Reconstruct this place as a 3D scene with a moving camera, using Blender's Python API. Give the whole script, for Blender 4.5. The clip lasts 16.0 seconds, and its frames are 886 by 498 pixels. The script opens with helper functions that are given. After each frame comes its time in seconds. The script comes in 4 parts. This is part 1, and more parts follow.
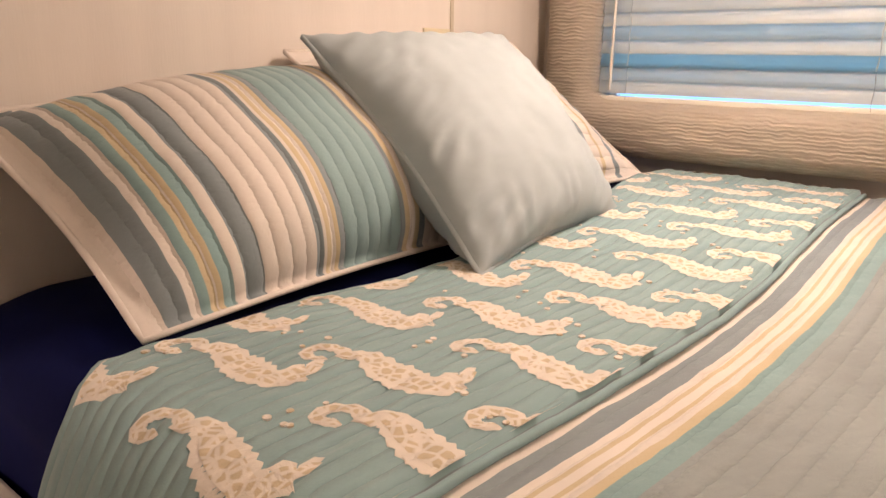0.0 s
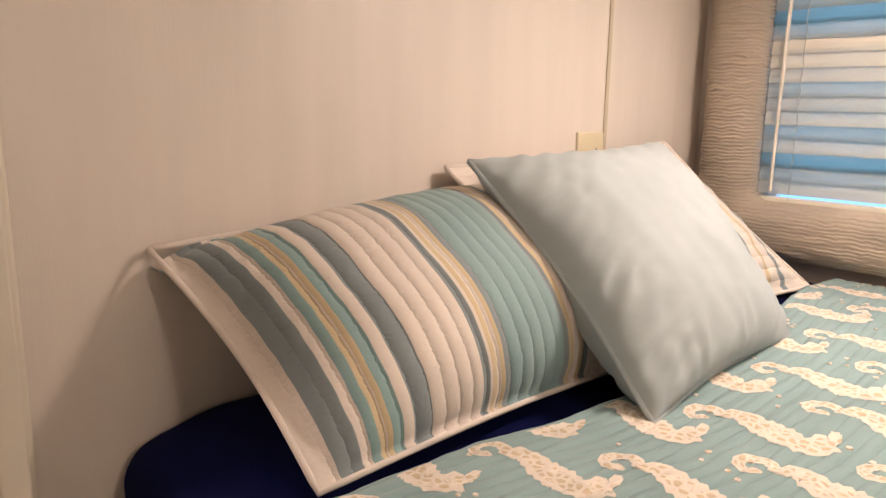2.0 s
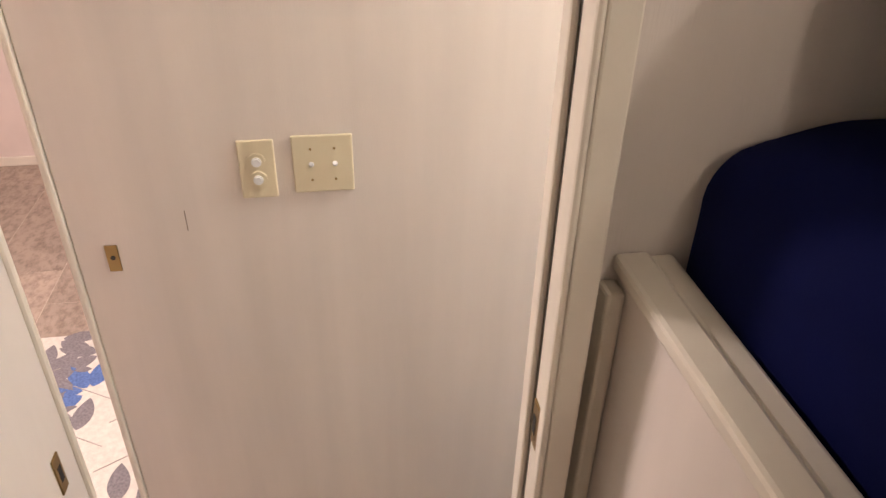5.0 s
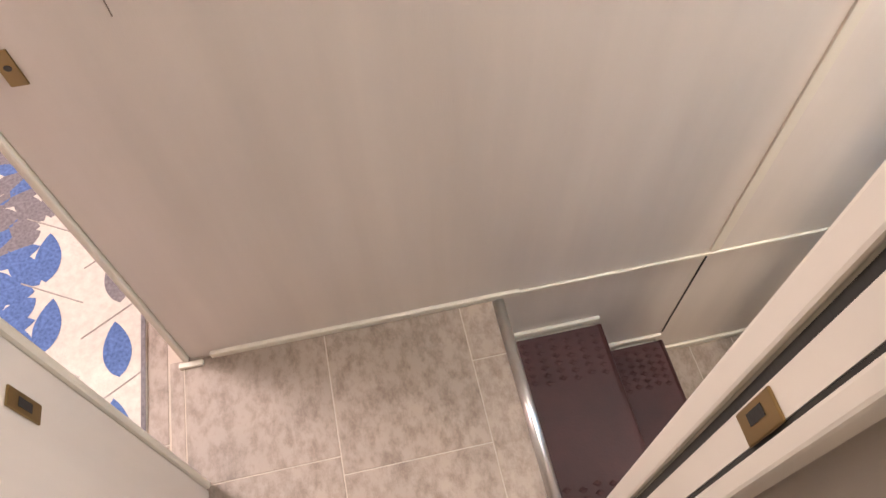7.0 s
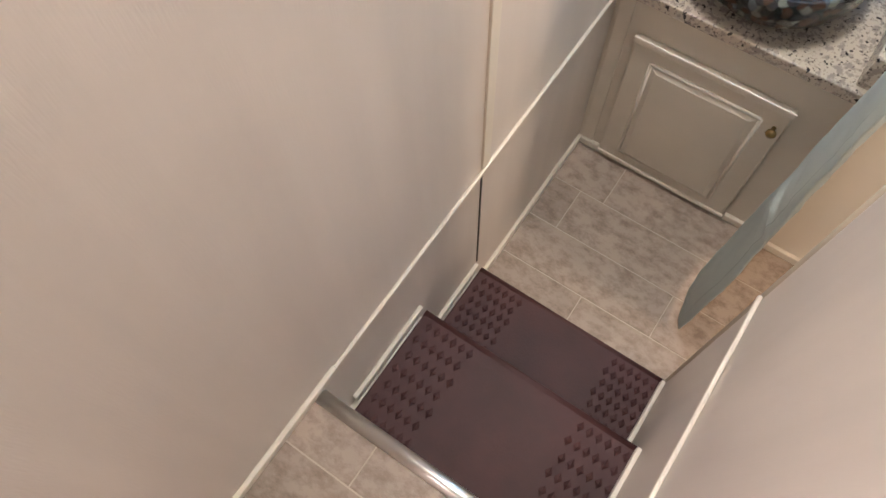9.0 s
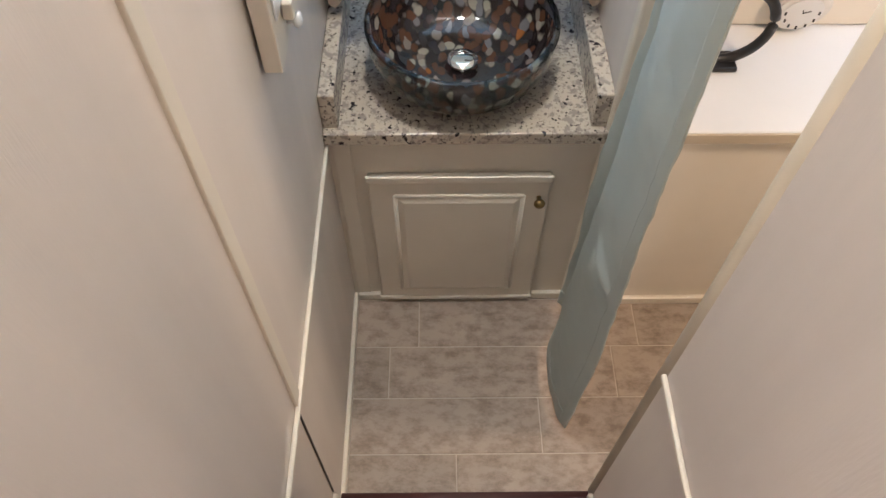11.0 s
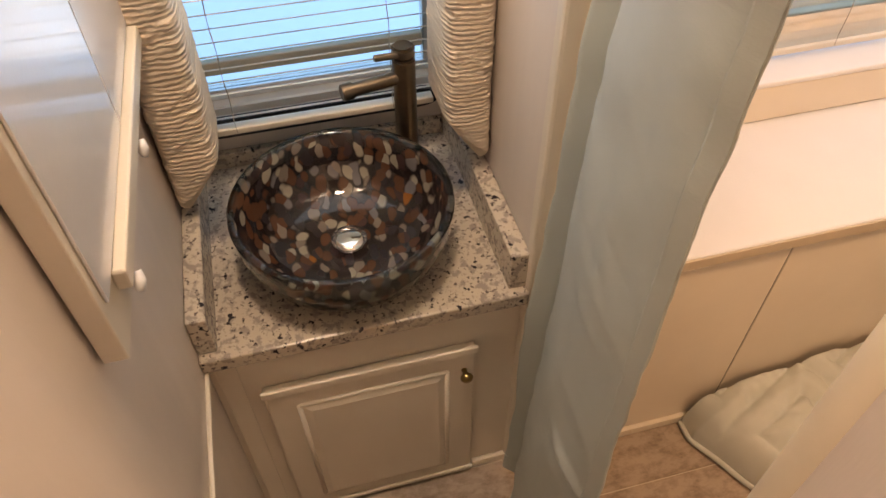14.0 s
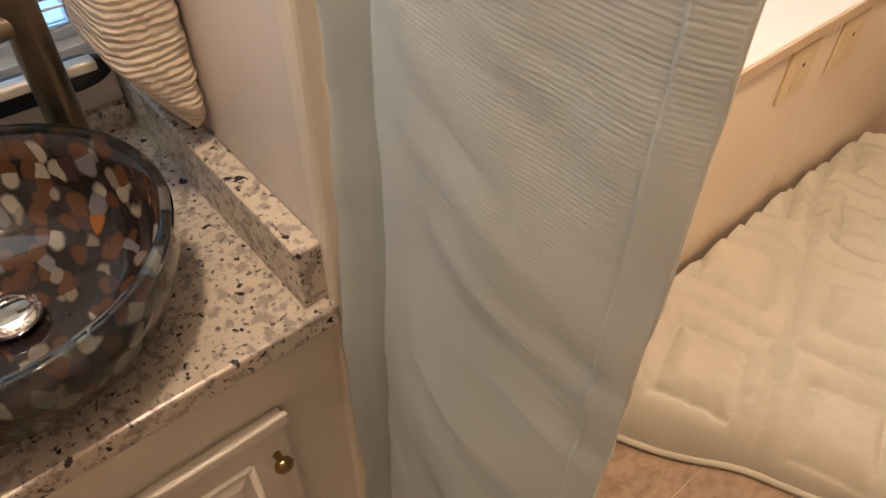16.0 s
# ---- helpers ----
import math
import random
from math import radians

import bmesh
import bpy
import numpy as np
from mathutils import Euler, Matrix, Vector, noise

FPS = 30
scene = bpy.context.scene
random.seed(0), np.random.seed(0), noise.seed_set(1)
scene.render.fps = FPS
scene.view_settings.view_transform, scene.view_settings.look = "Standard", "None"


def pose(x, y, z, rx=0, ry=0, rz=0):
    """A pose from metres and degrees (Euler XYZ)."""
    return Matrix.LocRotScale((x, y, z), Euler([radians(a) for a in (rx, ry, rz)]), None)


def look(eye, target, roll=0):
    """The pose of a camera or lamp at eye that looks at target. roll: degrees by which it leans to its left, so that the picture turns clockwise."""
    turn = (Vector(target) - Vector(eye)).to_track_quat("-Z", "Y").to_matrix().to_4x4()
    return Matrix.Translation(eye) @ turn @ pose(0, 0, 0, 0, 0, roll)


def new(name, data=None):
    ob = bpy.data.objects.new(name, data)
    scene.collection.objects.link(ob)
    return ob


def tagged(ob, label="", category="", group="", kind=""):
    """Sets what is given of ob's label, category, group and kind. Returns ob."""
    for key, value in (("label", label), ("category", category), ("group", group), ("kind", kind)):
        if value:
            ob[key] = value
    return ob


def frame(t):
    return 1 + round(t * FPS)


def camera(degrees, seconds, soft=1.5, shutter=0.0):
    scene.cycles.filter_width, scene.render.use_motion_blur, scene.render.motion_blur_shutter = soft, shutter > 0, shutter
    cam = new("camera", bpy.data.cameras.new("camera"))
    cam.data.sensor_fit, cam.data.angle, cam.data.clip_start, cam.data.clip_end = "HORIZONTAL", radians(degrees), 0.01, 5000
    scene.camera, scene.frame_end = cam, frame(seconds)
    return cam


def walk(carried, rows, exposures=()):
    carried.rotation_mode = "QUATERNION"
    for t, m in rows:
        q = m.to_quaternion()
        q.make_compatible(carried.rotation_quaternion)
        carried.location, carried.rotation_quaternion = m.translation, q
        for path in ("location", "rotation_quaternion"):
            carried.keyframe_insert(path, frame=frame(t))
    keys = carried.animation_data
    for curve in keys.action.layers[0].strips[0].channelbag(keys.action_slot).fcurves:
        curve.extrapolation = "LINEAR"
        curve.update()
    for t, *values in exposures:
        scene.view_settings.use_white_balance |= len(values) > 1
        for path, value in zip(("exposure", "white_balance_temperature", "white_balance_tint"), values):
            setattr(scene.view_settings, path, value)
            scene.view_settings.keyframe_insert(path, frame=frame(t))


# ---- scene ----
cam = camera(63.5, 16.0)
PATH = [
    (0, (-0.118, -1.716, 1.769), (1.384, -0.501, 1.252), 0.9),
    (0.5, (-0.125, -1.701, 1.796), (1.319, -0.409, 1.301), 0.8),
    (1, (-0.132, -1.685, 1.82), (1.278, -0.344, 1.358), 0.8),
    (1.5, (-0.134, -1.659, 1.853), (1.236, -0.266, 1.428), 0.8),
    (2, (-0.136, -1.616, 1.884), (1.177, -0.159, 1.492), 0.9),
    (2.5, (-0.152, -1.56, 1.885), (1.048, -0.004, 1.513), 1.1),
    (3, (-0.163, -1.526, 1.856), (0.874, 0.145, 1.493), 1.3),
    (3.5, (-0.184, -1.471, 1.857), (0.678, 0.256, 1.334), 1.7),
    (4, (-0.208, -1.412, 1.818), (0.431, 0.363, 1.154), 1.8),
    (4.5, (-0.229, -1.344, 1.774), (0.202, 0.415, 0.924), 1.6),
    (5, (-0.238, -1.274, 1.714), (0.044, 0.396, 0.65), 1.3),
    (5.2, (-0.244, -1.238, 1.676), (-0.01, 0.387, 0.533), 1.3),
    (7.3, (-0.273, -0.706, 1.566), (-0.065, 0.215, -0.197), -3.4),
    (7.5, (-0.256, -0.67, 1.547), (-0.01, 0.197, -0.238), -3.7),
    (8, (-0.232, -0.586, 1.51), (0.145, 0.15, -0.311), -3.4),
    (8.5, (-0.147, -0.473, 1.414), (0.349, 0.122, -0.43), -3.4),
    (8.7, (-0.118, -0.432, 1.367), (0.431, 0.119, -0.476), -3.4),
    (10.8, (0.079, -0.223, 1.121), (1.171, -0.215, -0.555), 0.3),
    (11, (0.111, -0.234, 1.123), (1.235, -0.25, -0.531), 0.3),
    (11.5, (0.17, -0.242, 1.133), (1.377, -0.311, -0.46), 0.6),
    (12, (0.229, -0.226, 1.157), (1.52, -0.342, -0.366), 0.6),
    (12.5, (0.254, -0.217, 1.180), (1.602, -0.370, -0.289), 0.2),
    (13, (0.274, -0.209, 1.183), (1.64, -0.413, -0.263), -0.3),
    (13.5, (0.319, -0.208, 1.146), (1.663, -0.486, -0.309), -0.1),
    (14, (0.384, -0.233, 1.064), (1.679, -0.567, -0.423), -0.4),
    (14.5, (0.481, -0.301, 0.947), (1.739, -0.686, -0.56), -1.6),
    (15, (0.546, -0.322, 0.856), (1.752, -0.822, -0.659), -1.3),
    (15.5, (0.612, -0.322, 0.757), (1.740, -1.005, -0.755), -0.6),
    (16, (0.638, -0.331, 0.676), (1.718, -1.242, -0.74), 0.5),
]
EXPOSURES = [(0, 0.42, 7100, 16), (2, 0.42, 6700, 12), (3.5, 0.27, 6500, 10), (5, 0.62, 6150, 8), (8, 0.65, 5900, 7), (11, 0.46, 5900, 5), (12.5, -0.04, 8300, 14), (14.5, 0.22, 9200, 22), (16, 0.42, 8500, 21)]
walk(cam, [(t, look(eye, target, roll)) for t, eye, target, roll in PATH], EXPOSURES)

# ---- world and lights ----
world = bpy.data.worlds.new("sky")
scene.world = world
world.use_nodes = True
_wn = world.node_tree.nodes
_sky = _wn.new("ShaderNodeTexSky")
_sky.sky_type = "NISHITA"
_sky.sun_disc = False
_sky.sun_elevation = radians(40)
_sky.sun_rotation = radians(200)
world.node_tree.links.new(_sky.outputs[0], _wn["Background"].inputs[0])
_wn["Background"].inputs[1].default_value = 0.1


def area_lamp(name, place, target, watts, size, colour, size_y=None):
    d = bpy.data.lights.new(name, "AREA")
    d.energy, d.size, d.color = watts, size, colour
    if size_y:
        d.shape, d.size_y = "RECTANGLE", size_y
    ob = new(name, d)
    ob.matrix_world = look(place, target)
    return ob


def bulb(name, place, watts, radius, colour):
    d = bpy.data.lights.new(name, "POINT")
    d.energy, d.shadow_soft_size, d.color = watts, radius, colour
    ob = new(name, d)
    ob.location = place
    return ob


WARM = (1.0, 0.81, 0.69)
NEUTRAL = (1.0, 0.92, 0.83)
area_lamp("bed_lamp_light", (1.10, -1.34, 2.315), (1.06, -1.28, 1.0), 7.6, 0.14, WARM)
# Added fill over the foot of the bed, brightens walls and blinds.
bulb("room_fill_light", (0.35, -2.1, 2.18), 5.6, 0.08, WARM)
area_lamp("hall_lamp_light", (0.88, -0.29, 2.30), (0.80, -0.29, 0.0), 16.0, 0.2, NEUTRAL)
area_lamp("den_lamp_light", (0.70, -1.35, 1.12), (0.72, -1.30, 0.0), 10.0, 0.2, (1.0, 0.72, 0.50))
area_lamp("rug_room_light", (-1.6, 0.4, 2.28), (-1.5, 0.3, 0.0), 40.0, 0.4, (1.0, 0.80, 0.74))
DAY = (0.62, 0.80, 1.0)
area_lamp("sink_window_light", (1.50, -0.29, 0.62), (0.9, -0.29, 0.25), 1.1, 0.38, DAY, 0.7)
area_lamp("den_window_light", (1.500, -1.55, 0.55), (1.25, -1.50, 0.0), 3.4, 0.9, (0.55, 0.72, 1.0), 0.6)

# ---- materials ----


def material(name, colour, rough=0.6, metal=0.0, vary=0.12, scale=6.0, bump=0.15, grain=220.0, stretch=(1, 1, 1), coat=0.0):
    m = bpy.data.materials.new(name)
    m.use_nodes = True
    n, l = m.node_tree.nodes, m.node_tree.links
    b = n["Principled BSDF"]
    b.inputs["Roughness"].default_value = rough
    b.inputs["Metallic"].default_value = metal
    b.inputs["Coat Weight"].default_value = coat
    b.inputs["Specular IOR Level"].default_value = 0.12 if rough >= 0.88 else 0.5
    tc = n.new("ShaderNodeTexCoord")
    mp = n.new("ShaderNodeMapping")
    mp.inputs["Scale"].default_value = stretch
    l.new(tc.outputs["Object"], mp.inputs[0])
    big = n.new("ShaderNodeTexNoise")
    big.inputs["Scale"].default_value = scale
    big.inputs["Detail"].default_value = 5
    l.new(mp.outputs[0], big.inputs["Vector"])
    ramp = n.new("ShaderNodeMapRange")
    ramp.inputs["From Min"].default_value, ramp.inputs["From Max"].default_value = 0.3, 0.7
    ramp.inputs["To Min"].default_value, ramp.inputs["To Max"].default_value = 1 - vary, 1 + vary * 0.5
    l.new(big.outputs["Fac"], ramp.inputs[0])
    hsv = n.new("ShaderNodeHueSaturation")
    hsv.inputs["Color"].default_value = (*colour, 1)
    l.new(ramp.outputs[0], hsv.inputs["Value"])
    l.new(hsv.outputs[0], b.inputs["Base Color"])
    fine = n.new("ShaderNodeTexNoise")
    fine.inputs["Scale"].default_value = grain
    fine.inputs["Detail"].default_value = 3
    l.new(mp.outputs[0], fine.inputs["Vector"])
    bp = n.new("ShaderNodeBump")
    bp.inputs["Strength"].default_value = bump
    bp.inputs["Distance"].default_value = 0.002
    l.new(fine.outputs["Fac"], bp.inputs["Height"])
    l.new(bp.outputs[0], b.inputs["Normal"])
    return m


def ramp_material(name, stops, axis="u", rough=0.85, quilt=0.0, quilt_axis="v", weave=900.0):
    """Cloth with stripes: stops of (start, colour) along a UV axis, and stitched channels."""
    m = material(name, (1, 1, 1), rough, bump=0.25, grain=weave)
    n, l = m.node_tree.nodes, m.node_tree.links
    b = n["Principled BSDF"]
    b.inputs["Sheen Weight"].default_value = 0.15
    uv = n.new("ShaderNodeUVMap")
    sep = n.new("ShaderNodeSeparateXYZ")
    l.new(uv.outputs[0], sep.inputs[0])
    wob = n.new("ShaderNodeTexNoise")
    wob.inputs["Scale"].default_value = 7
    l.new(uv.outputs[0], wob.inputs["Vector"])
    add = n.new("ShaderNodeMath")
    add.operation = "MULTIPLY_ADD"
    add.inputs[1].default_value = 0.004
    l.new(wob.outputs["Fac"], add.inputs[0])
    l.new(sep.outputs[0 if axis == "u" else 1], add.inputs[2])
    cr = n.new("ShaderNodeValToRGB")
    cr.color_ramp.interpolation = "CONSTANT"
    el = cr.color_ramp.elements
    el[0].position, el[0].color = 0, (*stops[0][1], 1)
    el[1].position, el[1].color = stops[1][0], (*stops[1][1], 1)
    for p, c in stops[2:]:
        e = el.new(p)
        e.color = (*c, 1)
    l.new(add.outputs[0], cr.inputs[0])
    hsv = [q for q in n if q.bl_idname == "ShaderNodeHueSaturation"][0]
    l.new(cr.outputs[0], hsv.inputs["Color"])
    if quilt:
        old = [q for q in n if q.bl_idname == "ShaderNodeBump"][0]
        w = n.new("ShaderNodeTexWave")
        w.wave_profile = "SIN"
        w.bands_direction = "X" if quilt_axis == "u" else "Y"
        w.inputs["Scale"].default_value = quilt
        w.inputs["Distortion"].default_value = 0.8
        w.inputs["Detail"].default_value = 2
        w.inputs["Detail Scale"].default_value = 6
        l.new(uv.outputs[0], w.inputs["Vector"])
        pw = n.new("ShaderNodeMath")
        pw.operation = "POWER"
        pw.inputs[1].default_value = 0.35
        l.new(w.outputs["Fac"], pw.inputs[0])
        b2 = n.new("ShaderNodeBump")
        b2.inputs["Strength"].default_value = 0.55
        b2.inputs["Distance"].default_value = 0.006
        l.new(pw.outputs[0], b2.inputs["Height"])
        l.new(old.outputs[0], b2.inputs["Normal"])
        l.new(b2.outputs[0], b.inputs["Normal"])
    return m


def tile_material(name, light, dark):
    """Stone-look planks, each a little different, with dark flecks."""
    m = material(name, light, 0.5, bump=0.2, grain=90)
    n, l = m.node_tree.nodes, m.node_tree.links
    hsv = [q for q in n if q.bl_idname == "ShaderNodeHueSaturation"][0]
    tc = [q for q in n if q.bl_idname == "ShaderNodeTexCoord"][0]
    info = n.new("ShaderNodeObjectInfo")
    sh = n.new("ShaderNodeVectorMath")
    sh.operation = "MULTIPLY_ADD"
    sh.inputs[1].default_value = (9, 9, 9)
    l.new(info.outputs["Random"], sh.inputs[0])
    l.new(tc.outputs["Object"], sh.inputs[2])
    mp = n.new("ShaderNodeMapping")
    mp.inputs["Scale"].default_value = (1.7, 1, 1)
    l.new(sh.outputs[0], mp.inputs[0])
    t = n.new("ShaderNodeTexNoise")
    t.inputs["Scale"].default_value = 21
    t.inputs["Detail"].default_value = 9
    t.inputs["Roughness"].default_value = 0.72
    l.new(mp.outputs[0], t.inputs["Vector"])
    cr = n.new("ShaderNodeValToRGB")
    e = cr.color_ramp.elements
    e[0].position, e[0].color = 0.36, (*dark, 1)
    e[1].position, e[1].color = 0.56, (*light, 1)
    l.new(t.outputs["Fac"], cr.inputs[0])
    mx = n.new("ShaderNodeMixRGB")
    mx.blend_type = "MULTIPLY"
    mx.inputs[0].default_value = 1
    vr = n.new("ShaderNodeMapRange")
    vr.inputs["To Min"].default_value, vr.inputs["To Max"].default_value = 0.86, 1.05
    l.new(info.outputs["Random"], vr.inputs[0])
    l.new(cr.outputs[0], mx.inputs[1])
    l.new(vr.outputs[0], mx.inputs[2])
    l.new(mx.outputs[0], hsv.inputs["Color"])
    return m


def granite_material(name):
    m = material(name, (0.62, 0.56, 0.47), 0.25, bump=0.05, grain=300)
    n, l = m.node_tree.nodes, m.node_tree.links
    hsv = [q for q in n if q.bl_idname == "ShaderNodeHueSaturation"][0]
    tc = [q for q in n if q.bl_idname == "ShaderNodeTexCoord"][0]
    last = None
    for scale, lo, hi, c in ((70, 0.40, 0.50, (0.36, 0.31, 0.27)), (120, 0.34, 0.42, (0.16, 0.13, 0.12)), (60, 0.335, 0.375, (0.035, 0.030, 0.033))):
        t = n.new("ShaderNodeTexNoise")
        t.inputs["Scale"].default_value = scale
        t.inputs["Detail"].default_value = 4
        l.new(tc.outputs["Object"], t.inputs["Vector"])
        r = n.new("ShaderNodeMapRange")
        r.inputs["From Min"].default_value, r.inputs["From Max"].default_value = lo, hi
        l.new(t.outputs["Fac"], r.inputs[0])
        mx = n.new("ShaderNodeMixRGB")
        mx.inputs[1].default_value = (*c, 1)
        if last:
            l.new(last.outputs[0], mx.inputs[2])
        else:
            mx.inputs[2].default_value = (0.58, 0.51, 0.42, 1)
        l.new(r.outputs[0], mx.inputs[0])
        last = mx
    l.new(last.outputs[0], hsv.inputs["Color"])
    return m


def pebble_material(name):
    """Pebbles set in dark clear resin under glass."""
    m = material(name, (0.1, 0.1, 0.1), 0.05, bump=0.0, coat=0.2)
    n, l = m.node_tree.nodes, m.node_tree.links
    hsv = [q for q in n if q.bl_idname == "ShaderNodeHueSaturation"][0]
    hsv.inputs["Value"].default_value = 0.52
    tc = [q for q in n if q.bl_idname == "ShaderNodeTexCoord"][0]
    wv = n.new("ShaderNodeTexNoise")
    wv.inputs["Scale"].default_value = 18
    l.new(tc.outputs["Object"], wv.inputs["Vector"])
    mxv = n.new("ShaderNodeMixRGB")
    mxv.inputs[0].default_value = 0.035
    l.new(tc.outputs["Object"], mxv.inputs[1])
    l.new(wv.outputs["Color"], mxv.inputs[2])
    mp = n.new("ShaderNodeMapping")
    mp.inputs["Scale"].default_value = (1, 1.5, 1)
    mp.inputs["Rotation"].default_value = (0, 0, 0.7)
    l.new(mxv.outputs[0], mp.inputs[0])
    v = n.new("ShaderNodeTexVoronoi")
    v.inputs["Scale"].default_value = 40
    l.new(mp.outputs[0], v.inputs["Vector"])
    cr = n.new("ShaderNodeValToRGB")
    cr.color_ramp.interpolation = "CONSTANT"
    e = cr.color_ramp.elements
    e[0].position, e[0].color = 0, (0.05, 0.03, 0.03, 1)
    e[1].position, e[1].color = 0.22, (0.16, 0.07, 0.04, 1)
    for p, c in ((0.36, (0.34, 0.28, 0.23)), (0.46, (0.05, 0.04, 0.045)), (0.58, (0.52, 0.47, 0.38)), (0.66, (0.16, 0.065, 0.035)), (0.78, (0.26, 0.25, 0.26)), (0.88, (0.09, 0.05, 0.05)), (0.95, (0.50, 0.17, 0.04))):
        x = e.new(p)
        x.color = (*c, 1)
    l.new(v.outputs["Color"], cr.inputs[0])
    r = n.new("ShaderNodeMapRange")
    r.inputs["From Min"].default_value, r.inputs["From Max"].default_value = 0.50, 0.68
    l.new(v.outputs["Distance"], r.inputs[0])
    mx = n.new("ShaderNodeMixRGB")
    mx.inputs[2].default_value = (0.035, 0.022, 0.02, 1)
    l.new(cr.outputs[0], mx.inputs[1])
    l.new(r.outputs[0], mx.inputs[0])
    l.new(mx.outputs[0], hsv.inputs["Color"])
    for k in list(hsv.inputs["Value"].links):
        l.remove(k)
    return m


def glow(name, colour, strength):
    m = bpy.data.materials.new(name)
    m.use_nodes = True
    b = m.node_tree.nodes["Principled BSDF"]
    b.inputs["Base Color"].default_value = (*colour, 1)
    b.inputs["Emission Color"].default_value = (*colour, 1)
    b.inputs["Emission Strength"].default_value = strength
    return m


M_WALL = material("wall_panel_cream", (0.74, 0.67, 0.61), 0.40, vary=0.07, scale=1.6, bump=0.12, grain=60, stretch=(7, 7, 0.7))
M_TRIM = material("trim_cream_paint", (0.76, 0.70, 0.60), 0.35, vary=0.05, bump=0.06)
M_TRIM_TAN = material("trim_tan", (0.55, 0.47, 0.36), 0.45, vary=0.06, bump=0.05)
M_CEIL = material("ceiling_white", (0.78, 0.75, 0.70), 0.8, vary=0.03)
M_CAB = material("cabinet_cream_paint", (0.78, 0.72, 0.62), 0.32, vary=0.04, bump=0.04)
M_TILE = tile_material("plank_tile", (0.43, 0.345, 0.28), (0.255, 0.195, 0.155))
M_GROUT = material("grout", (0.58, 0.50, 0.42), 0.9)
M_ALU = material("aluminium", (0.78, 0.78, 0.78), 0.28, 1.0, vary=0.05, bump=0.03)
M_RUBBER = material("mauve_rubber", (0.066, 0.019, 0.019), 0.6, vary=0.25, scale=9, bump=0.3, grain=180)
M_PLATE = material("ivory_plastic", (0.70, 0.62, 0.44), 0.35, vary=0.03, bump=0.02)
M_SLOT = material("dark_slot", (0.03, 0.028, 0.025), 0.5)
M_CHROME = material("chrome", (0.9, 0.9, 0.9), 0.07, 1.0, vary=0.02, bump=0.0)
M_BRASS = material("antique_brass", (0.38, 0.27, 0.12), 0.32, 1.0, vary=0.15, bump=0.03)
M_BRONZE = material("brushed_bronze", (0.23, 0.18, 0.13), 0.33, 1.0, vary=0.12, bump=0.06, stretch=(1, 1, 8))
M_NAVY = material("navy_sheet", (0.002, 0.004, 0.045), 0.9, vary=0.15, scale=14, bump=0.2, grain=700)
M_BLUECLOTH = material("pale_blue_canvas", (0.40, 0.45, 0.47), 0.85, vary=0.06, scale=10, bump=0.5, grain=420, stretch=(1, 1, 2.5))
M_CURTAIN = material("pale_blue_curtain", (0.43, 0.49, 0.48), 0.55, vary=0.05, scale=5, bump=0.0, grain=600)
M_COMFORT = material("pale_comforter", (0.62, 0.66, 0.64), 0.75, vary=0.05, scale=9, bump=0.2, grain=300)
M_PAD = material("crinkled_cream_fabric", (0.72, 0.62, 0.50), 0.8, vary=0.06, scale=30, bump=1.0, grain=45, stretch=(1, 0.45, 3.4))
M_BLIND = material("blind_slat_cream", (0.74, 0.69, 0.60), 0.4, vary=0.03, bump=0.0)
M_CORD = material("blind_cord", (0.45, 0.40, 0.33), 0.7)
M_GRANITE = granite_material("granite")
M_PEBBLE = pebble_material("pebble_resin")
M_BLACK = material("black_plastic", (0.012, 0.012, 0.014), 0.35, bump=0.05)
M_LEDGE = material("white_ledge", (0.80, 0.80, 0.80), 0.4, vary=0.03)
M_PINKWALL = material("far_wall", (0.72, 0.62, 0.57), 0.5, vary=0.05, bump=0.05)
M_RUG = material("rug_cream_weave", (0.66, 0.62, 0.55), 0.95, vary=0.12, scale=60, bump=0.9, grain=160)
M_LEAF = material("rug_blue", (0.12, 0.19, 0.42), 0.95, vary=0.35, scale=120, bump=0.6, grain=160)
M_LEAFG = material("rug_grey", (0.23, 0.21, 0.22), 0.95, vary=0.3, scale=120, bump=0.6, grain=160)
M_TAUPE = material("rug_stem", (0.42, 0.38, 0.34), 0.95, vary=0.2, scale=90, bump=0.5)
M_SEA1 = material("print_cream", (0.76, 0.68, 0.60), 0.85, vary=0.08, scale=40, bump=0.3, grain=700)
M_SEA2 = material("print_tan", (0.62, 0.50, 0.35), 0.85, vary=0.15, scale=60, bump=0.3, grain=700)
_n = M_SEA2.node_tree
_t = [q for q in _n.nodes if q.bl_idname == "ShaderNodeTexCoord"][0]
_v = _n.nodes.new("ShaderNodeTexVoronoi")
_v.feature = "DISTANCE_TO_EDGE"
_v.inputs["Scale"].default_value = 82
_n.links.new(_t.outputs["Object"], _v.inputs["Vector"])
_r = _n.nodes.new("ShaderNodeValToRGB")
_r.color_ramp.elements[0].position, _r.color_ramp.elements[0].color = 0.10, (0.76, 0.68, 0.60, 1)
_r.color_ramp.elements[1].position, _r.color_ramp.elements[1].color = 0.20, (0.60, 0.48, 0.33, 1)
_n.links.new(_v.outputs["Distance"], _r.inputs[0])
_n.links.new(_r.outputs[0], [q for q in _n.nodes if q.bl_idname == "ShaderNodeHueSaturation"][0].inputs["Color"])
_n = M_PAD.node_tree
_w = _n.nodes.new("ShaderNodeTexWave")
_w.bands_direction = "Z"
_w.inputs["Scale"].default_value = 36
_w.inputs["Distortion"].default_value = 5.0
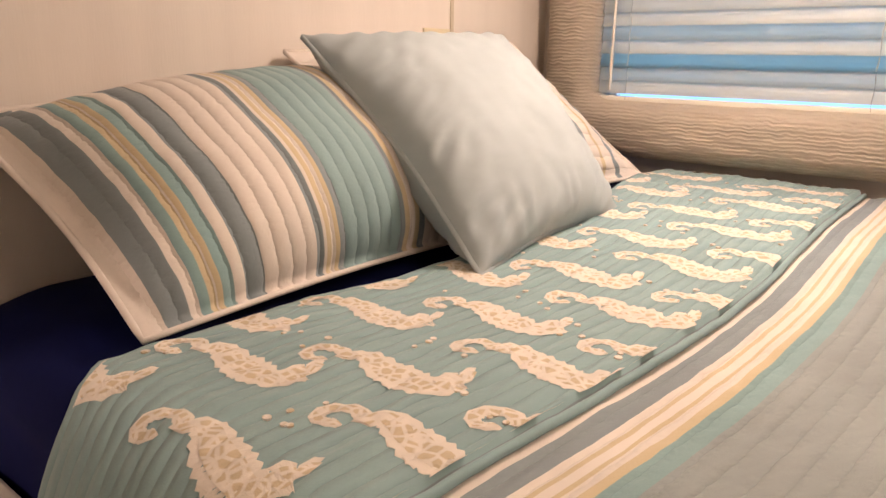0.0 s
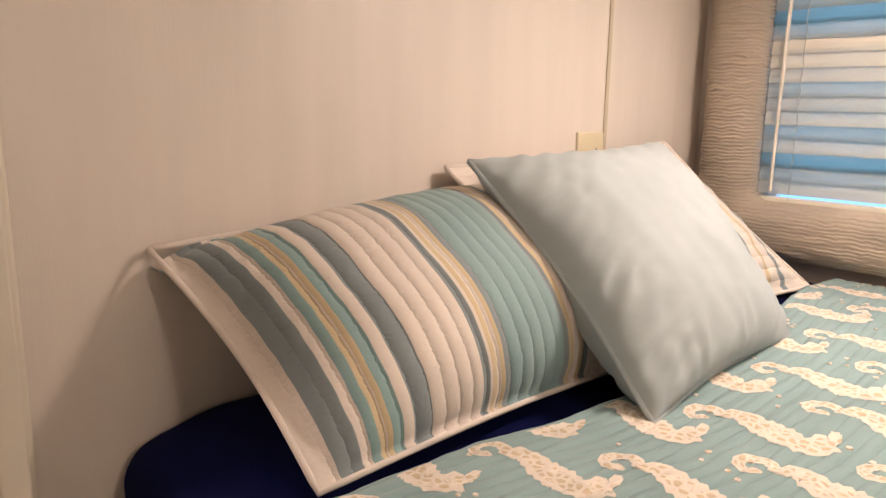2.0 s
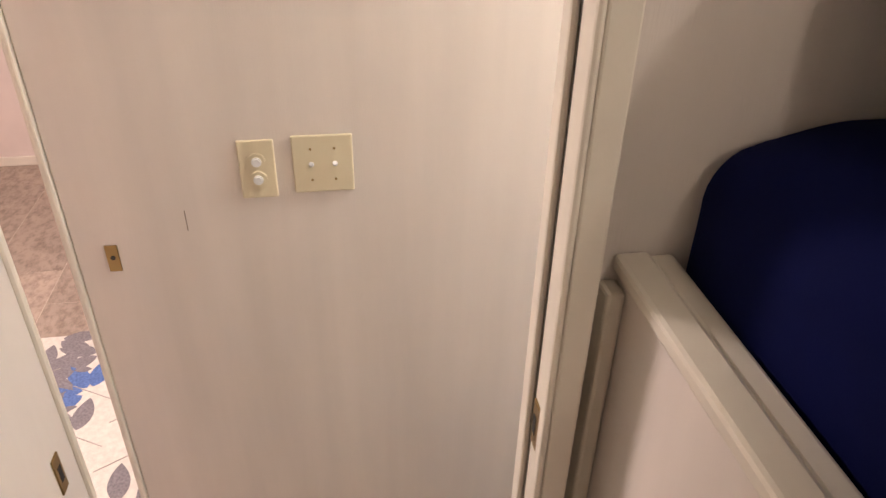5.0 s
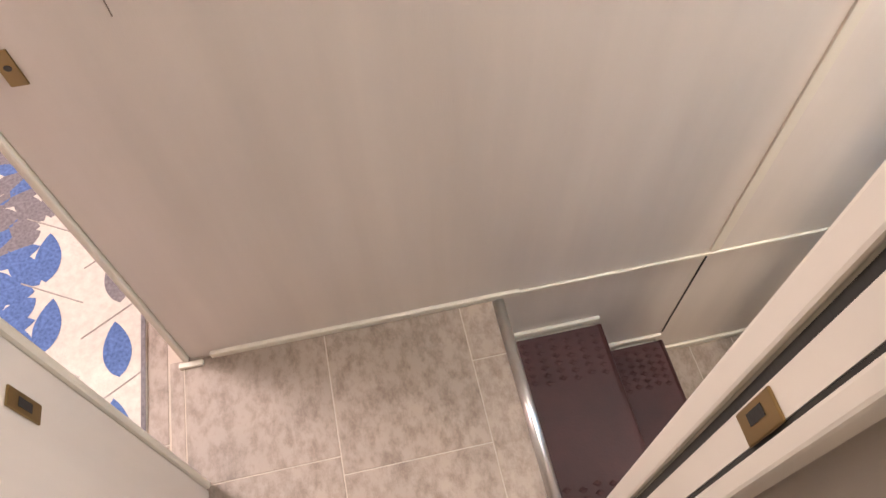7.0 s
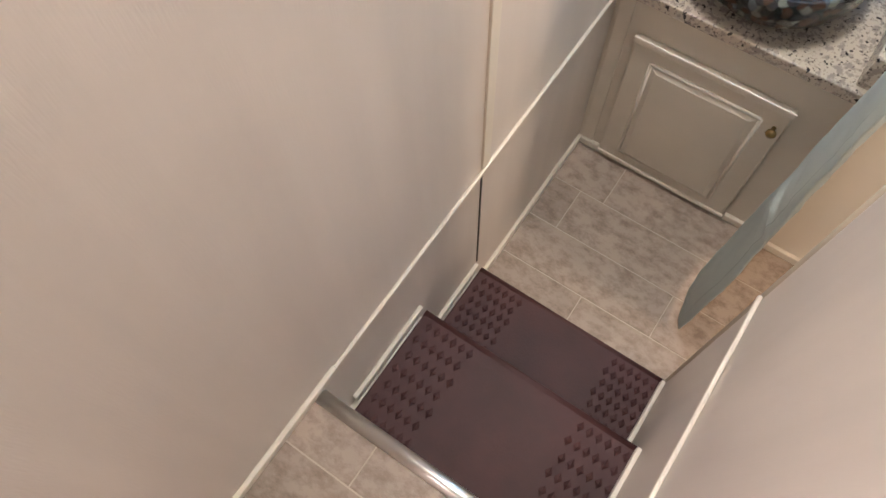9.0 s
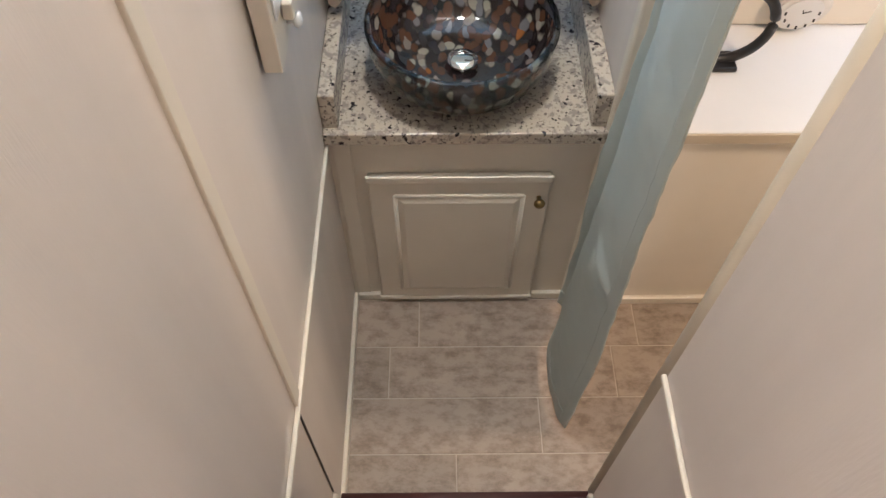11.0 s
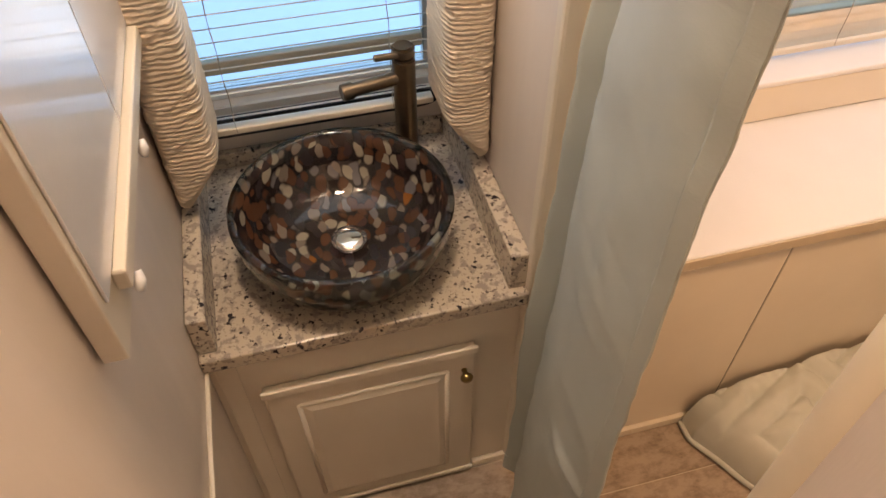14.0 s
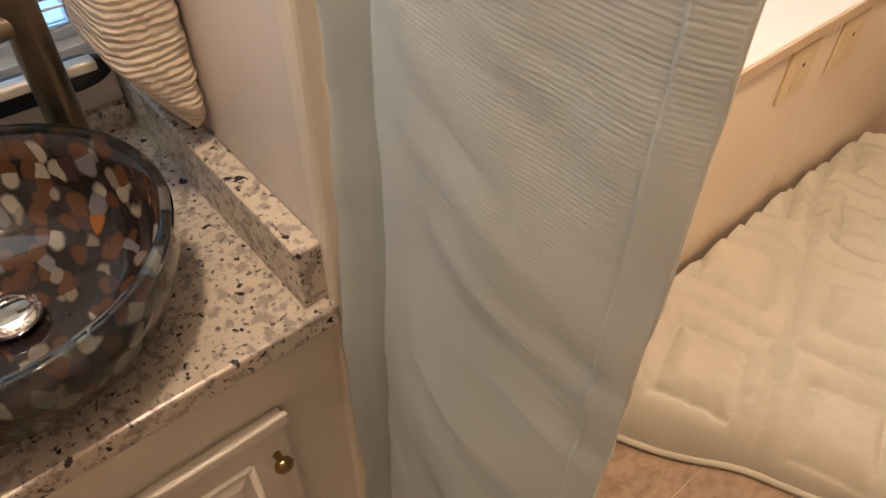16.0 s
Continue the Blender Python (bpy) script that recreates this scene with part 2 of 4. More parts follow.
_w.inputs["Detail"].default_value = 3
_w.inputs["Detail Scale"].default_value = 0.9
_b = _n.nodes.new("ShaderNodeBump")
_b.inputs["Strength"].default_value = 0.45
_b.inputs["Distance"].default_value = 0.004
_t = [q for q in _n.nodes if q.bl_idname == "ShaderNodeTexCoord"][0]
_n.links.new(_t.outputs["Object"], _w.inputs["Vector"])
_n.links.new(_w.outputs["Fac"], _b.inputs["Height"])
_n.links.new([q for q in _n.nodes if q.bl_idname == "ShaderNodeBump"][0].outputs[0], _b.inputs["Normal"])
_n.links.new(_b.outputs[0], _n.nodes["Principled BSDF"].inputs["Normal"])
M_BOWLGLASS = bpy.data.materials.new("bowl_glass")
M_BOWLGLASS.use_nodes = True
_g = M_BOWLGLASS.node_tree.nodes["Principled BSDF"]
_g.inputs["Transmission Weight"].default_value = 1
_g.inputs["Roughness"].default_value = 0.0
_g.inputs["IOR"].default_value = 1.3
_g.inputs["Base Color"].default_value = (0.78, 0.93, 0.96, 1)
M_DOORGLOSS = material("white_satin_laminate", (0.76, 0.77, 0.78), 0.20, vary=0.03, bump=0.05, coat=0.5)
M_DIAL = material("clock_dial", (0.80, 0.78, 0.74), 0.5, vary=0.1, scale=40)
M_SKY = glow("daylight_backdrop", (0.27, 0.57, 0.97), 1.2)
M_LAMP = glow("lamp_diffuser", (1.0, 0.85, 0.65), 6.0)
M_SCRATCH = material("scratch_mark", (0.25, 0.20, 0.16), 0.8)
GLASS = bpy.data.materials.new("clear_glass")
GLASS.use_nodes = True
_g = GLASS.node_tree.nodes["Principled BSDF"]
_g.inputs["Transmission Weight"].default_value = 1
_g.inputs["Roughness"].default_value = 0.0
_g.inputs["IOR"].default_value = 1.2
_g.inputs["Base Color"].default_value = (0.85, 0.95, 0.97, 1)
_n = M_CURTAIN.node_tree
_w = _n.nodes.new("ShaderNodeTexWave")
_w.bands_direction = "Z"
_w.inputs["Scale"].default_value = 105
_w.inputs["Distortion"].default_value = 1.5
_b = _n.nodes.new("ShaderNodeBump")
_b.inputs["Strength"].default_value = 0.13
_b.inputs["Distance"].default_value = 0.001
_t = [q for q in _n.nodes if q.bl_idname == "ShaderNodeTexCoord"][0]
_n.links.new(_t.outputs["Object"], _w.inputs["Vector"])
_n.links.new(_w.outputs["Fac"], _b.inputs["Height"])
_n.links.new(_b.outputs[0], _n.nodes["Principled BSDF"].inputs["Normal"])

CREAM, GREY, TEAL, SAND = (0.74, 0.66, 0.60), (0.23, 0.27, 0.29), (0.24, 0.37, 0.38), (0.60, 0.48, 0.31)
SEAFOAM = (0.25, 0.37, 0.38)
STRIPE_HALF = [(0, CREAM), (0.046, GREY), (0.090, CREAM), (0.112, TEAL), (0.130, SAND), (0.142, CREAM), (0.147, SAND), (0.160, TEAL), (0.180, CREAM), (0.205, GREY), (0.250, CREAM), (0.376, GREY), (0.395, CREAM), (0.406, SAND), (0.416, CREAM), (0.427, SAND), (0.440, GREY), (0.454, SEAFOAM)]
M_SHAM = ramp_material("sham_stripes", STRIPE_HALF + [(0.622, GREY), (0.640, SAND), (0.655, CREAM), (0.672, SAND), (0.688, GREY), (0.710, CREAM), (0.83, GREY), (0.875, CREAM)], quilt=9.0, quilt_axis="u")
M_SHAM2 = ramp_material("white_sham_stripes", [(0, CREAM), (0.70, GREY), (0.73, CREAM), (0.78, SAND), (0.80, CREAM), (0.86, GREY), (0.89, CREAM)], quilt=5.0)
M_QUILT = ramp_material("quilt_seafoam", [(0, SEAFOAM), (0.99, GREY)], axis="v", quilt=6.5)
M_STRIPES = ramp_material("quilt_stripes", [(0, CREAM), (0.030, GREY), (0.051, CREAM), (0.060, SAND), (0.066, CREAM), (0.071, SAND), (0.078, CREAM), (0.083, SAND), (0.090, TEAL), (0.113, (0.30, 0.33, 0.33)), (0.30, TEAL), (0.38, CREAM), (0.5, GREY), (0.6, TEAL), (0.75, CREAM)], axis="v", quilt=16.0)

# ---- mesh helpers ----


def part(name, bm, mat, parent=None, label="", smooth=False, **tags):
    me = bpy.data.meshes.new(name)
    bmesh.ops.recalc_face_normals(bm, faces=bm.faces)
    bm.to_mesh(me)
    bm.free()
    for m in (mat if isinstance(mat, (list, tuple)) else [mat]):
        me.materials.append(m)
    if smooth:
        for p in me.polygons:
            p.use_smooth = True
    ob = new(name, me)
    if parent:
        ob.parent = parent
    if label or tags:
        tagged(ob, label, **tags)
    return ob


def thing(name, label, category, group=""):
    return tagged(new(name), label, category, group)


def box(x0, x1, y0, y1, z0, z1, bevel=0.0, bm=None, seg=2):
    b = bmesh.new()
    bmesh.ops.create_cube(b, size=1)
    for v in b.verts:
        v.co = Vector(((x0 + x1) / 2 + v.co.x * (x1 - x0), (y0 + y1) / 2 + v.co.y * (y1 - y0), (z0 + z1) / 2 + v.co.z * (z1 - z0)))
    if bevel:
        bmesh.ops.bevel(b, geom=b.edges[:], offset=bevel, segments=seg, affect="EDGES", profile=0.5)
    if bm is None:
        return b
    join(bm, b)
    return bm


def join(bm, other):
    me = bpy.data.meshes.new("tmp")
    other.to_mesh(me)
    other.free()
    bm.from_mesh(me)
    bpy.data.meshes.remove(me)


def cyl(p0, p1, r0, r1=None, seg=24, bevel=0.0):
    b = bmesh.new()
    a, c = Vector(p0), Vector(p1)
    bmesh.ops.create_cone(b, cap_ends=True, segments=seg, radius1=r0, radius2=r0 if r1 is None else r1, depth=(c - a).length)
    if bevel:
        bmesh.ops.bevel(b, geom=[e for e in b.edges if e.calc_face_angle(0) > 0.9], offset=bevel, segments=2, affect="EDGES")
    q = (c - a).to_track_quat("Z", "Y").to_matrix().to_4x4()
    bmesh.ops.transform(b, matrix=Matrix.Translation((a + c) / 2) @ q, verts=b.verts)
    return b


def lathe(rings, centre, seg=48, closed=False):
    """rings: radius, height."""
    b = bmesh.new()
    rows = []
    for r, z in rings:
        rows.append([b.verts.new((centre[0] + r * math.cos(2 * math.pi * i / seg), centre[1] + r * math.sin(2 * math.pi * i / seg), centre[2] + z)) for i in range(seg)])
    for a, c in zip(rows, rows[1:]):
        for i in range(seg):
            b.faces.new((a[i], a[(i + 1) % seg], c[(i + 1) % seg], c[i]))
    if not closed:
        b.faces.new(rows[0])
        b.faces.new(rows[-1])
    return b


def tube(points, radius, seg=10):
    b = bmesh.new()
    rows = []
    pts = [Vector(p) for p in points]
    for i, p in enumerate(pts):
        d = (pts[min(i + 1, len(pts) - 1)] - pts[max(i - 1, 0)]).normalized()
        q = d.to_track_quat("Z", "Y")
        rows.append([b.verts.new(p + q @ Vector((radius * math.cos(2 * math.pi * k / seg), radius * math.sin(2 * math.pi * k / seg), 0))) for k in range(seg)])
    for a, c in zip(rows, rows[1:]):
        for k in range(seg):
            b.faces.new((a[k], a[(k + 1) % seg], c[(k + 1) % seg], c[k]))
    b.faces.new(rows[0])
    b.faces.new(rows[-1])
    return b


def sheet(fn, nu, nv, thickness=0.0, back=(0, 0, -1)):
    """A grid surface fn(u, v) with UVs, closed to a slab when a thickness is given."""
    b = bmesh.new()
    lay = b.loops.layers.uv.new("UVMap")
    g = [[b.verts.new(fn(i / nu, j / nv)) for j in range(nv + 1)] for i in range(nu + 1)]
    for i in range(nu):
        for j in range(nv):
            f = b.faces.new((g[i][j], g[i + 1][j], g[i + 1][j + 1], g[i][j + 1]))
            for lp, (a, c) in zip(f.loops, ((i, j), (i + 1, j), (i + 1, j + 1), (i, j + 1))):
                lp[lay].uv = (a / nu, c / nv)
    if thickness:
        off = Vector(back) * thickness
        h = [[b.verts.new(v.co + off) for v in row] for row in g]
        for i in range(nu):
            for j in range(nv):
                f = b.faces.new((h[i][j], h[i][j + 1], h[i + 1][j + 1], h[i + 1][j]))
                for lp, (a, c) in zip(f.loops, ((i, j), (i, j + 1), (i + 1, j + 1), (i + 1, j))):
                    lp[lay].uv = (a / nu, c / nv)
        for i in range(nu):
            b.faces.new((g[i][0], h[i][0], h[i + 1][0], g[i + 1][0]))
            b.faces.new((g[i][nv], g[i + 1][nv], h[i + 1][nv], h[i][nv]))
        for j in range(nv):
            b.faces.new((g[0][j], g[0][j + 1], h[0][j + 1], h[0][j]))
            b.faces.new((g[nu][j], h[nu][j], h[nu][j + 1], g[nu][j + 1]))
    return b


def smooth01(a, b, x):
    t = min(1, max(0, (x - a) / (b - a)))
    return t * t * (3 - 2 * t)

# ---- setting ----
CEIL, LOW, EAST, SOUTH = 2.36, -0.64, 1.66, -2.9
PN, PS = -0.575, -0.63          # the two faces of the wall behind the pillows
T1, T2 = -0.275, -0.51           # step heights


def setting(name, bm, mat, label, category, **k):
    return part(name, bm, mat, None, label, kind="structure", category=category, **k)


wall_north = setting("wall_north", box(-0.752, EAST + 0.1, 0.0, 0.10, LOW - 0.1, CEIL, 0.004), M_WALL, "cream wood-grain panel wall beside the steps", "wall")
for nm, bx in (("wall_pillow_upper", (0.03, EAST, PS, PN, 1.14, CEIL)), ("wall_pillow_lower", (0.03, 0.555, PS, PN, LOW - 0.1, 1.138))):
    setting(nm, box(*bx), M_WALL, "cream panel wall between the bed and the steps", "wall")
setting("wall_sink_side", box(1.155, 1.655, -0.632, -0.586, LOW, 1.135), M_WALL, "cream panel beside the sink counter", "wall")
# East wall with three window openings.
SINK_W = (-0.55, -0.04, 0.165, 1.0)
DEN_W = (-2.1, -0.95, 0.19, 1.0)
BED_W = (-2.05, -0.82, 1.62, 2.2)
E0, E1 = EAST, EAST + 0.09
bm = bmesh.new()
for y0, y1, z0, z1 in ((SOUTH, DEN_W[0], LOW - 0.1, 1.2), (DEN_W[0], DEN_W[1], LOW - 0.1, DEN_W[2]), (DEN_W[0], DEN_W[1], DEN_W[3], 1.2), (DEN_W[1], SINK_W[0], LOW - 0.1, 1.2),
                       (SINK_W[0], SINK_W[1], LOW - 0.1, SINK_W[2]), (SINK_W[0], SINK_W[1], SINK_W[3], 1.2), (SINK_W[1], 0.0, LOW - 0.1, 1.2),
                       (SOUTH, BED_W[0], 1.2, CEIL), (BED_W[0], BED_W[1], 1.2, BED_W[2]), (BED_W[0], BED_W[1], BED_W[3], CEIL), (BED_W[1], 0.0, 1.2, CEIL)):
    box(E0, E1, y0, y1, z0, z1, bm=bm)
setting("wall_east", bm, M_WALL, "cream outer wall with three windows", "wall")
setting("wall_south", box(-0.85, E1, SOUTH - 0.1, SOUTH, LOW - 0.1, CEIL), M_WALL, "cream end wall", "wall")
setting("wall_west", box(-0.80, -0.722, SOUTH, -0.318, -0.1, CEIL, 0.004), M_WALL, "cream panel wall beside the doorway", "wall")
setting("wall_den_west", box(0.03, 0.10, SOUTH, PS - 0.002, LOW - 0.1, -0.002), M_WALL, "cream panel wall under the bed", "wall")
setting("ceiling", box(-3.0, E1, SOUTH - 0.1, 3.0, CEIL, CEIL + 0.08), M_CEIL, "white panel ceiling", "ceiling")
setting("wall_rug_room_west", box(-3.1, -3.0, SOUTH, 3.0, -0.1, CEIL), M_PINKWALL, "pinkish cream far wall", "wall")
setting("wall_rug_room_north", box(-3.0, -0.7, 2.55, 2.65, -0.1, CEIL), M_PINKWALL, "pinkish cream far wall", "wall")
setting("wall_rug_room_east", box(-0.751, -0.66, 0.104, 2.55, -0.1, CEIL), M_PINKWALL, "pinkish cream wall", "wall")
setting("wall_rug_room_south", box(-3.0, -0.86, -1.6, -1.5, -0.1, CEIL), M_PINKWALL, "pinkish cream wall", "wall")
setting("baseboard_far", box(-3.0, -0.79, 2.53, 2.55, 0.0, 0.05, 0.004), M_TRIM, "white baseboard at the far wall", "baseboard")

# Floors: slabs with planks on top.
landing = setting("floor_landing", box(-3.0, 0.008, SOUTH, 2.6, -0.06, -0.0016), M_GROUT, "grey-brown plank tile landing floor", "floor")
lower = setting("floor_lower", box(0.0085, EAST, SOUTH, 0.0, LOW - 0.08, LOW - 0.0016), M_GROUT, "grey-brown plank tile lower floor", "floor")


def plank_mesh(w, d):
    b = box(0.0016, w - 0.0016, 0.0016, d - 0.0016, -0.0058, 0.0, 0.0009, seg=1)
    me = bpy.data.meshes.new("plank")
    b.to_mesh(me)
    b.free()
    me.materials.append(M_TILE)
    return me


PW_, PL_ = 0.148, 0.60


def lay(parent, x_end, x_stop, y0, y1, z, phase, width=PW_, first_w=0):
    """Rows of planks along y, trimmed at the ends, from x_end westwards."""
    cache = {}
    i, x = 0, x_end
    while x > x_stop + 0.01:
        w = min(first_w if i == 0 and first_w else width, x - x_stop)
        y = y1
        first = PL_ * phase[i % len(phase)]
        d = first
        while y > y0 + 0.005:
            d = min(d, y - y0)
            key = (round(w, 3), round(d, 3))
            if key not in cache:
                cache[key] = plank_mesh(w, d)
            ob = new("plank", cache[key])
            ob.location = (x - w, y - d, z)
            ob.parent = parent
            y -= d
            d = PL_
        x -= w
        i += 1


# Step block, treads and their trims.
setting("step_block", box(0.0145, 0.30, PN + 0.001, -0.001, LOW, T1 - 0.012), M_TRIM, "cream step carcass", "step")
setting("step_block_lower", box(0.30, 0.545, PN + 0.001, -0.001, LOW, T2 - 0.012), M_TRIM, "cream step carcass", "step")


def tread(z, x0, x1):
    t = thing("stair_tread", "dark mauve rubber stair tread with raised diamond grip ends", "stair tread", "stair treads")
    part("mat", box(x0, x1 + 0.012, PN + 0.006, -0.016, z - 0.0115, z, 0.004), M_RUBBER, t)
    part("nose", cyl((x1 + 0.008, PN + 0.006, z - 0.010), (x1 + 0.008, -0.016, z - 0.010), 0.011, seg=14), M_RUBBER, t, smooth=True)
    part("riser_cover", box(x1 - 0.001, x1 + 0.006, PN + 0.006, -0.016, z - 0.225, z - 0.02), M_RUBBER, t)
    for side, (a, c) in enumerate(((-0.16, -0.025), (PN + 0.015, PN + 0.15))):
        b = bmesh.new()
        ny, nx = 6, 7
        for i in range(nx):
            for j in range(ny):
                cx = x0 + 0.03 + (x1 - x0 - 0.045) * i / (nx - 1)
                cy = a + (c - a) * (j + (0.5 if i % 2 else 0.15)) / ny
                q = [b.verts.new((cx + dx, cy + dy, z)) for dx, dy in ((-0.014, 0), (0, -0.009), (0.014, 0), (0, 0.009))]
                p = b.verts.new((cx - 0.004, cy, z + 0.005))
                for k in range(4):
                    b.faces.new((q[k], q[(k + 1) % 4], p))
        part("grip_pattern", b, M_RUBBER, t)
    return t


tread(T1, 0.015, 0.30)
tread(T2, 0.31, 0.545)
part("nosing_strip", cyl((0.002, -0.570, -0.003), (0.002, -0.014, -0.003), 0.015, seg=20), M_ALU, None, "brushed aluminium nosing strip on the landing edge", smooth=True, kind="structure", category="trim")
setting("trim_landing_riser", box(0.009, 0.014, PN + 0.001, -0.002, T1, -0.012), M_TRIM, "cream riser board", "trim")
# Baseboards and beads.
TR = "cream painted trim strip"
setting("baseboard_landing", box(-0.70, 0.058, -0.012, -0.0005, -0.0005, 0.022, 0.003), M_TRIM, TR, "baseboard")
setting("baseboard_step_upper", box(0.058, 0.312, -0.012, -0.0005, T1 + 0.001, T1 + 0.026, 0.003), M_TRIM, TR, "baseboard")
setting("baseboard_step_lower", box(0.312, 0.555, -0.012, -0.0005, T2 + 0.001, T2 + 0.026, 0.003), M_TRIM, TR, "baseboard")
setting("baseboard_lower", box(0.555, 1.145, -0.012, -0.0005, LOW - 0.001, LOW + 0.03, 0.003), M_TRIM, TR, "baseboard")
setting("trim_wall_bead", box(0.056, 1.14, -0.009, -0.0005, 0.000, 0.012, 0.003), M_TRIM, TR, "trim")
setting("trim_seam_north", box(0.556, 0.584, -0.0055, 0.004, 0.014, CEIL, 0.002), M_TRIM, "flat seam strip on the wall", "trim")
setting("trim_seam_gap", box(0.556, 0.560, -0.003, -0.0004, T2 + 0.03, 0.0), M_SLOT, "dark open panel joint above the step", "trim")
setting("trim_stair_bead", box(0.06, 0.553, PN + 0.0005, PN + 0.009, 0.128, 0.14, 0.003), M_TRIM, TR, "trim")
setting("baseboard_stair_upper", box(0.058, 0.312, PN + 0.0005, PN + 0.012, T1 + 0.001, T1 + 0.026, 0.003), M_TRIM, TR, "baseboard")
setting("baseboard_stair_lower", box(0.312, 0.55, PN + 0.0005, PN + 0.012, T2 + 0.001, T2 + 0.026, 0.003), M_TRIM, TR, "baseboard")
setting("trim_wall_end", cyl((0.560, (PN + PS) / 2, LOW), (0.560, (PN + PS) / 2, 1.136), 0.030, seg=20), M_TRIM_TAN, "rounded tan edge trim on the wall end", "trim", smooth=True)
setting("trim_corner_west", box(-0.766, -0.7525, -0.010, 0.09, 0.0, CEIL - 0.001, 0.004), M_TRIM, "cream corner bead", "trim")
setting("trim_corner_foot", box(-0.775, -0.718, -0.026, -0.0125, 0.0005, 0.012, 0.002), M_TRIM, "small cream corner block", "trim")
setting("trim_doorway", box(-0.803, -0.716, -0.3175, -0.300, 0.0, CEIL - 0.001, 0.006), M_TRIM, "cream doorway edge trim", "trim")
setting("trim_seam_bed", box(1.235, 1.247, PS - 0.004, PS - 0.0004, 1.3, CEIL, 0.0015), M_TRIM_TAN, "thin tan seam strip", "trim")
setting("trim_sink_post", box(1.128, 1.1545, -0.636, -0.582, LOW, 1.134, 0.006), M_TRIM, "cream post beside the counter", "trim")

# Door casing at the wall end by the landing.
door = thing("door_casing", "cream door casing with brass strike plate and dark gap", "door frame")
part("casing", box(-0.0040, 0.0295, -0.690, -0.598, -0.0005, CEIL - 0.001, 0.003), M_TRIM, door)
part("casing_edge", box(-0.014, -0.0045, -0.626, -0.598, -0.0005, CEIL - 0.001, 0.004), M_TRIM, door)
part("casing_edge", box(-0.014, -0.0045, -0.692, -0.672, -0.0005, CEIL - 0.001, 0.004), M_TRIM, door)
part("rebate", box(-0.0072, -0.0045, -0.666, -0.6375, 0.0, CEIL - 0.001), M_TRIM, door)
# Thin dark strips carry the shade of the open slot between casing parts.
part("rebate_shadow_gap", box(-0.0060, -0.0045, -0.6715, -0.6665, 0.0, CEIL - 0.001), M_SLOT, door)
part("rebate_shadow_gap", box(-0.0050, -0.0045, -0.6370, -0.6275, 0.0, CEIL - 0.001), M_SLOT, door)
part("face_strip", box(0.031, 0.046, PS - 0.010, PS - 0.0005, 0.0, CEIL - 0.001, 0.004), M_TRIM, door)
stk = part("strike_plate", box(-0.0105, -0.0073, -0.668, -0.640, 1.01, 1.08, 0.0015), M_BRASS, door, "worn brass strike plate")
part("latch_hole", box(-0.0112, -0.0104, -0.656, -0.646, 1.03, 1.06), M_SLOT, stk)

# Bed side wall.
bw = thing("bed_side_panel", "cream painted low panel wall beside the raised bed", "bed panel")
part("panel", box(0.075, 0.100, SOUTH, PS - 0.001, 0.0, 1.262), M_WALL, bw)
part("cap", box(0.066, 0.108, SOUTH, PS - 0.001, 1.2625, 1.285, 0.006), M_TRIM, bw)
part("inner_rail", box(0.1085, 0.138, SOUTH, PS - 0.001, 1.20, 1.279, 0.005), M_TRIM, bw)
part("corner_post", box(0.052, 0.0745, PS - 0.035, PS - 0.001, 0.0, 1.25, 0.005), M_TRIM, bw)
setting("bed_platform", box(0.102, EAST - 0.002, SOUTH, PS - 0.001, 1.141, 1.195), M_TRIM, "cream board platform under the raised bed", "platform")

# ---- bed ----
def bed_z(x):
    return 1.432 + 0.055 * smooth01(0.45, 1.45, x)


def mattress_fn(u, v):
    """Wraps over: u across from the west side, v from head to foot."""
    s = u * 2.1
    y = -0.652 - v * 2.0
    head = 0.008 * (1 - smooth01(0, 0.03, v)) ** 2
    if s < 0.17:
        x, z = 0.146 + 0.004 * math.sin(y * 19), 1.20 + s
    elif s < 0.30:
        a = (s - 0.17) / 0.13 * math.pi / 2
        x, z = 0.146 + 0.050 * (1 - math.cos(a)), 1.37 + 0.055 * math.sin(a)
    else:
        x = 0.196 + (s - 0.30) * 0.803
        z = 1.425 + 0.005 * smooth01(0.19, 0.34, x) + 0.022 * smooth01(-0.93, -0.86, y) * smooth01(0.17, 0.30, x) + (bed_z(x) - 1.432)
    wr = 0.006 * noise.noise((x * 6, y * 5, z * 7)) + 0.003 * noise.noise((x * 17, y * 13, z * 15))
    return Vector((min(x, 1.64), y, z - head * (1 if s > 0.15 else 0.3) + wr))


bed = thing("mattress", "mattress covered with a navy blue fitted sheet", "mattress")
part("fitted_sheet", sheet(mattress_fn, 110, 70), M_NAVY, bed, "smooth navy blue sheet", smooth=True)
part("core", box(0.175, 1.62, -2.63, -0.68, 1.196, 1.37, 0.04), M_NAVY, bed)

QN = -0.990
BED_EDGE, DROP = 0.205, 0.135


def fold_y(x):
    """The folded edge runs a little aslant across the bed."""
    return -1.400 - 0.066 * smooth01(0.05, 0.95, x)


def head_y(x):
    return QN - 0.075 * smooth01(0.3, 0.9, x) + 0.045 * smooth01(1.05, 1.5, x) + 0.006 * noise.noise((x * 4, 0, 2)) + 0.004 * noise.noise((x * 11, 3, 2))


def ripple(x, y):
    row = y + 0.006 * math.sin(x * 21)
    return 0.004 * noise.noise((x * 7, y * 9, 1.3)) + 0.0018 * noise.noise((x * 26, y * 30, 4)) + 0.0034 * abs(math.sin(row * math.pi / 0.027)) ** 0.5 * (0.75 + 0.5 * noise.noise((x * 34, row * 37, 8)))


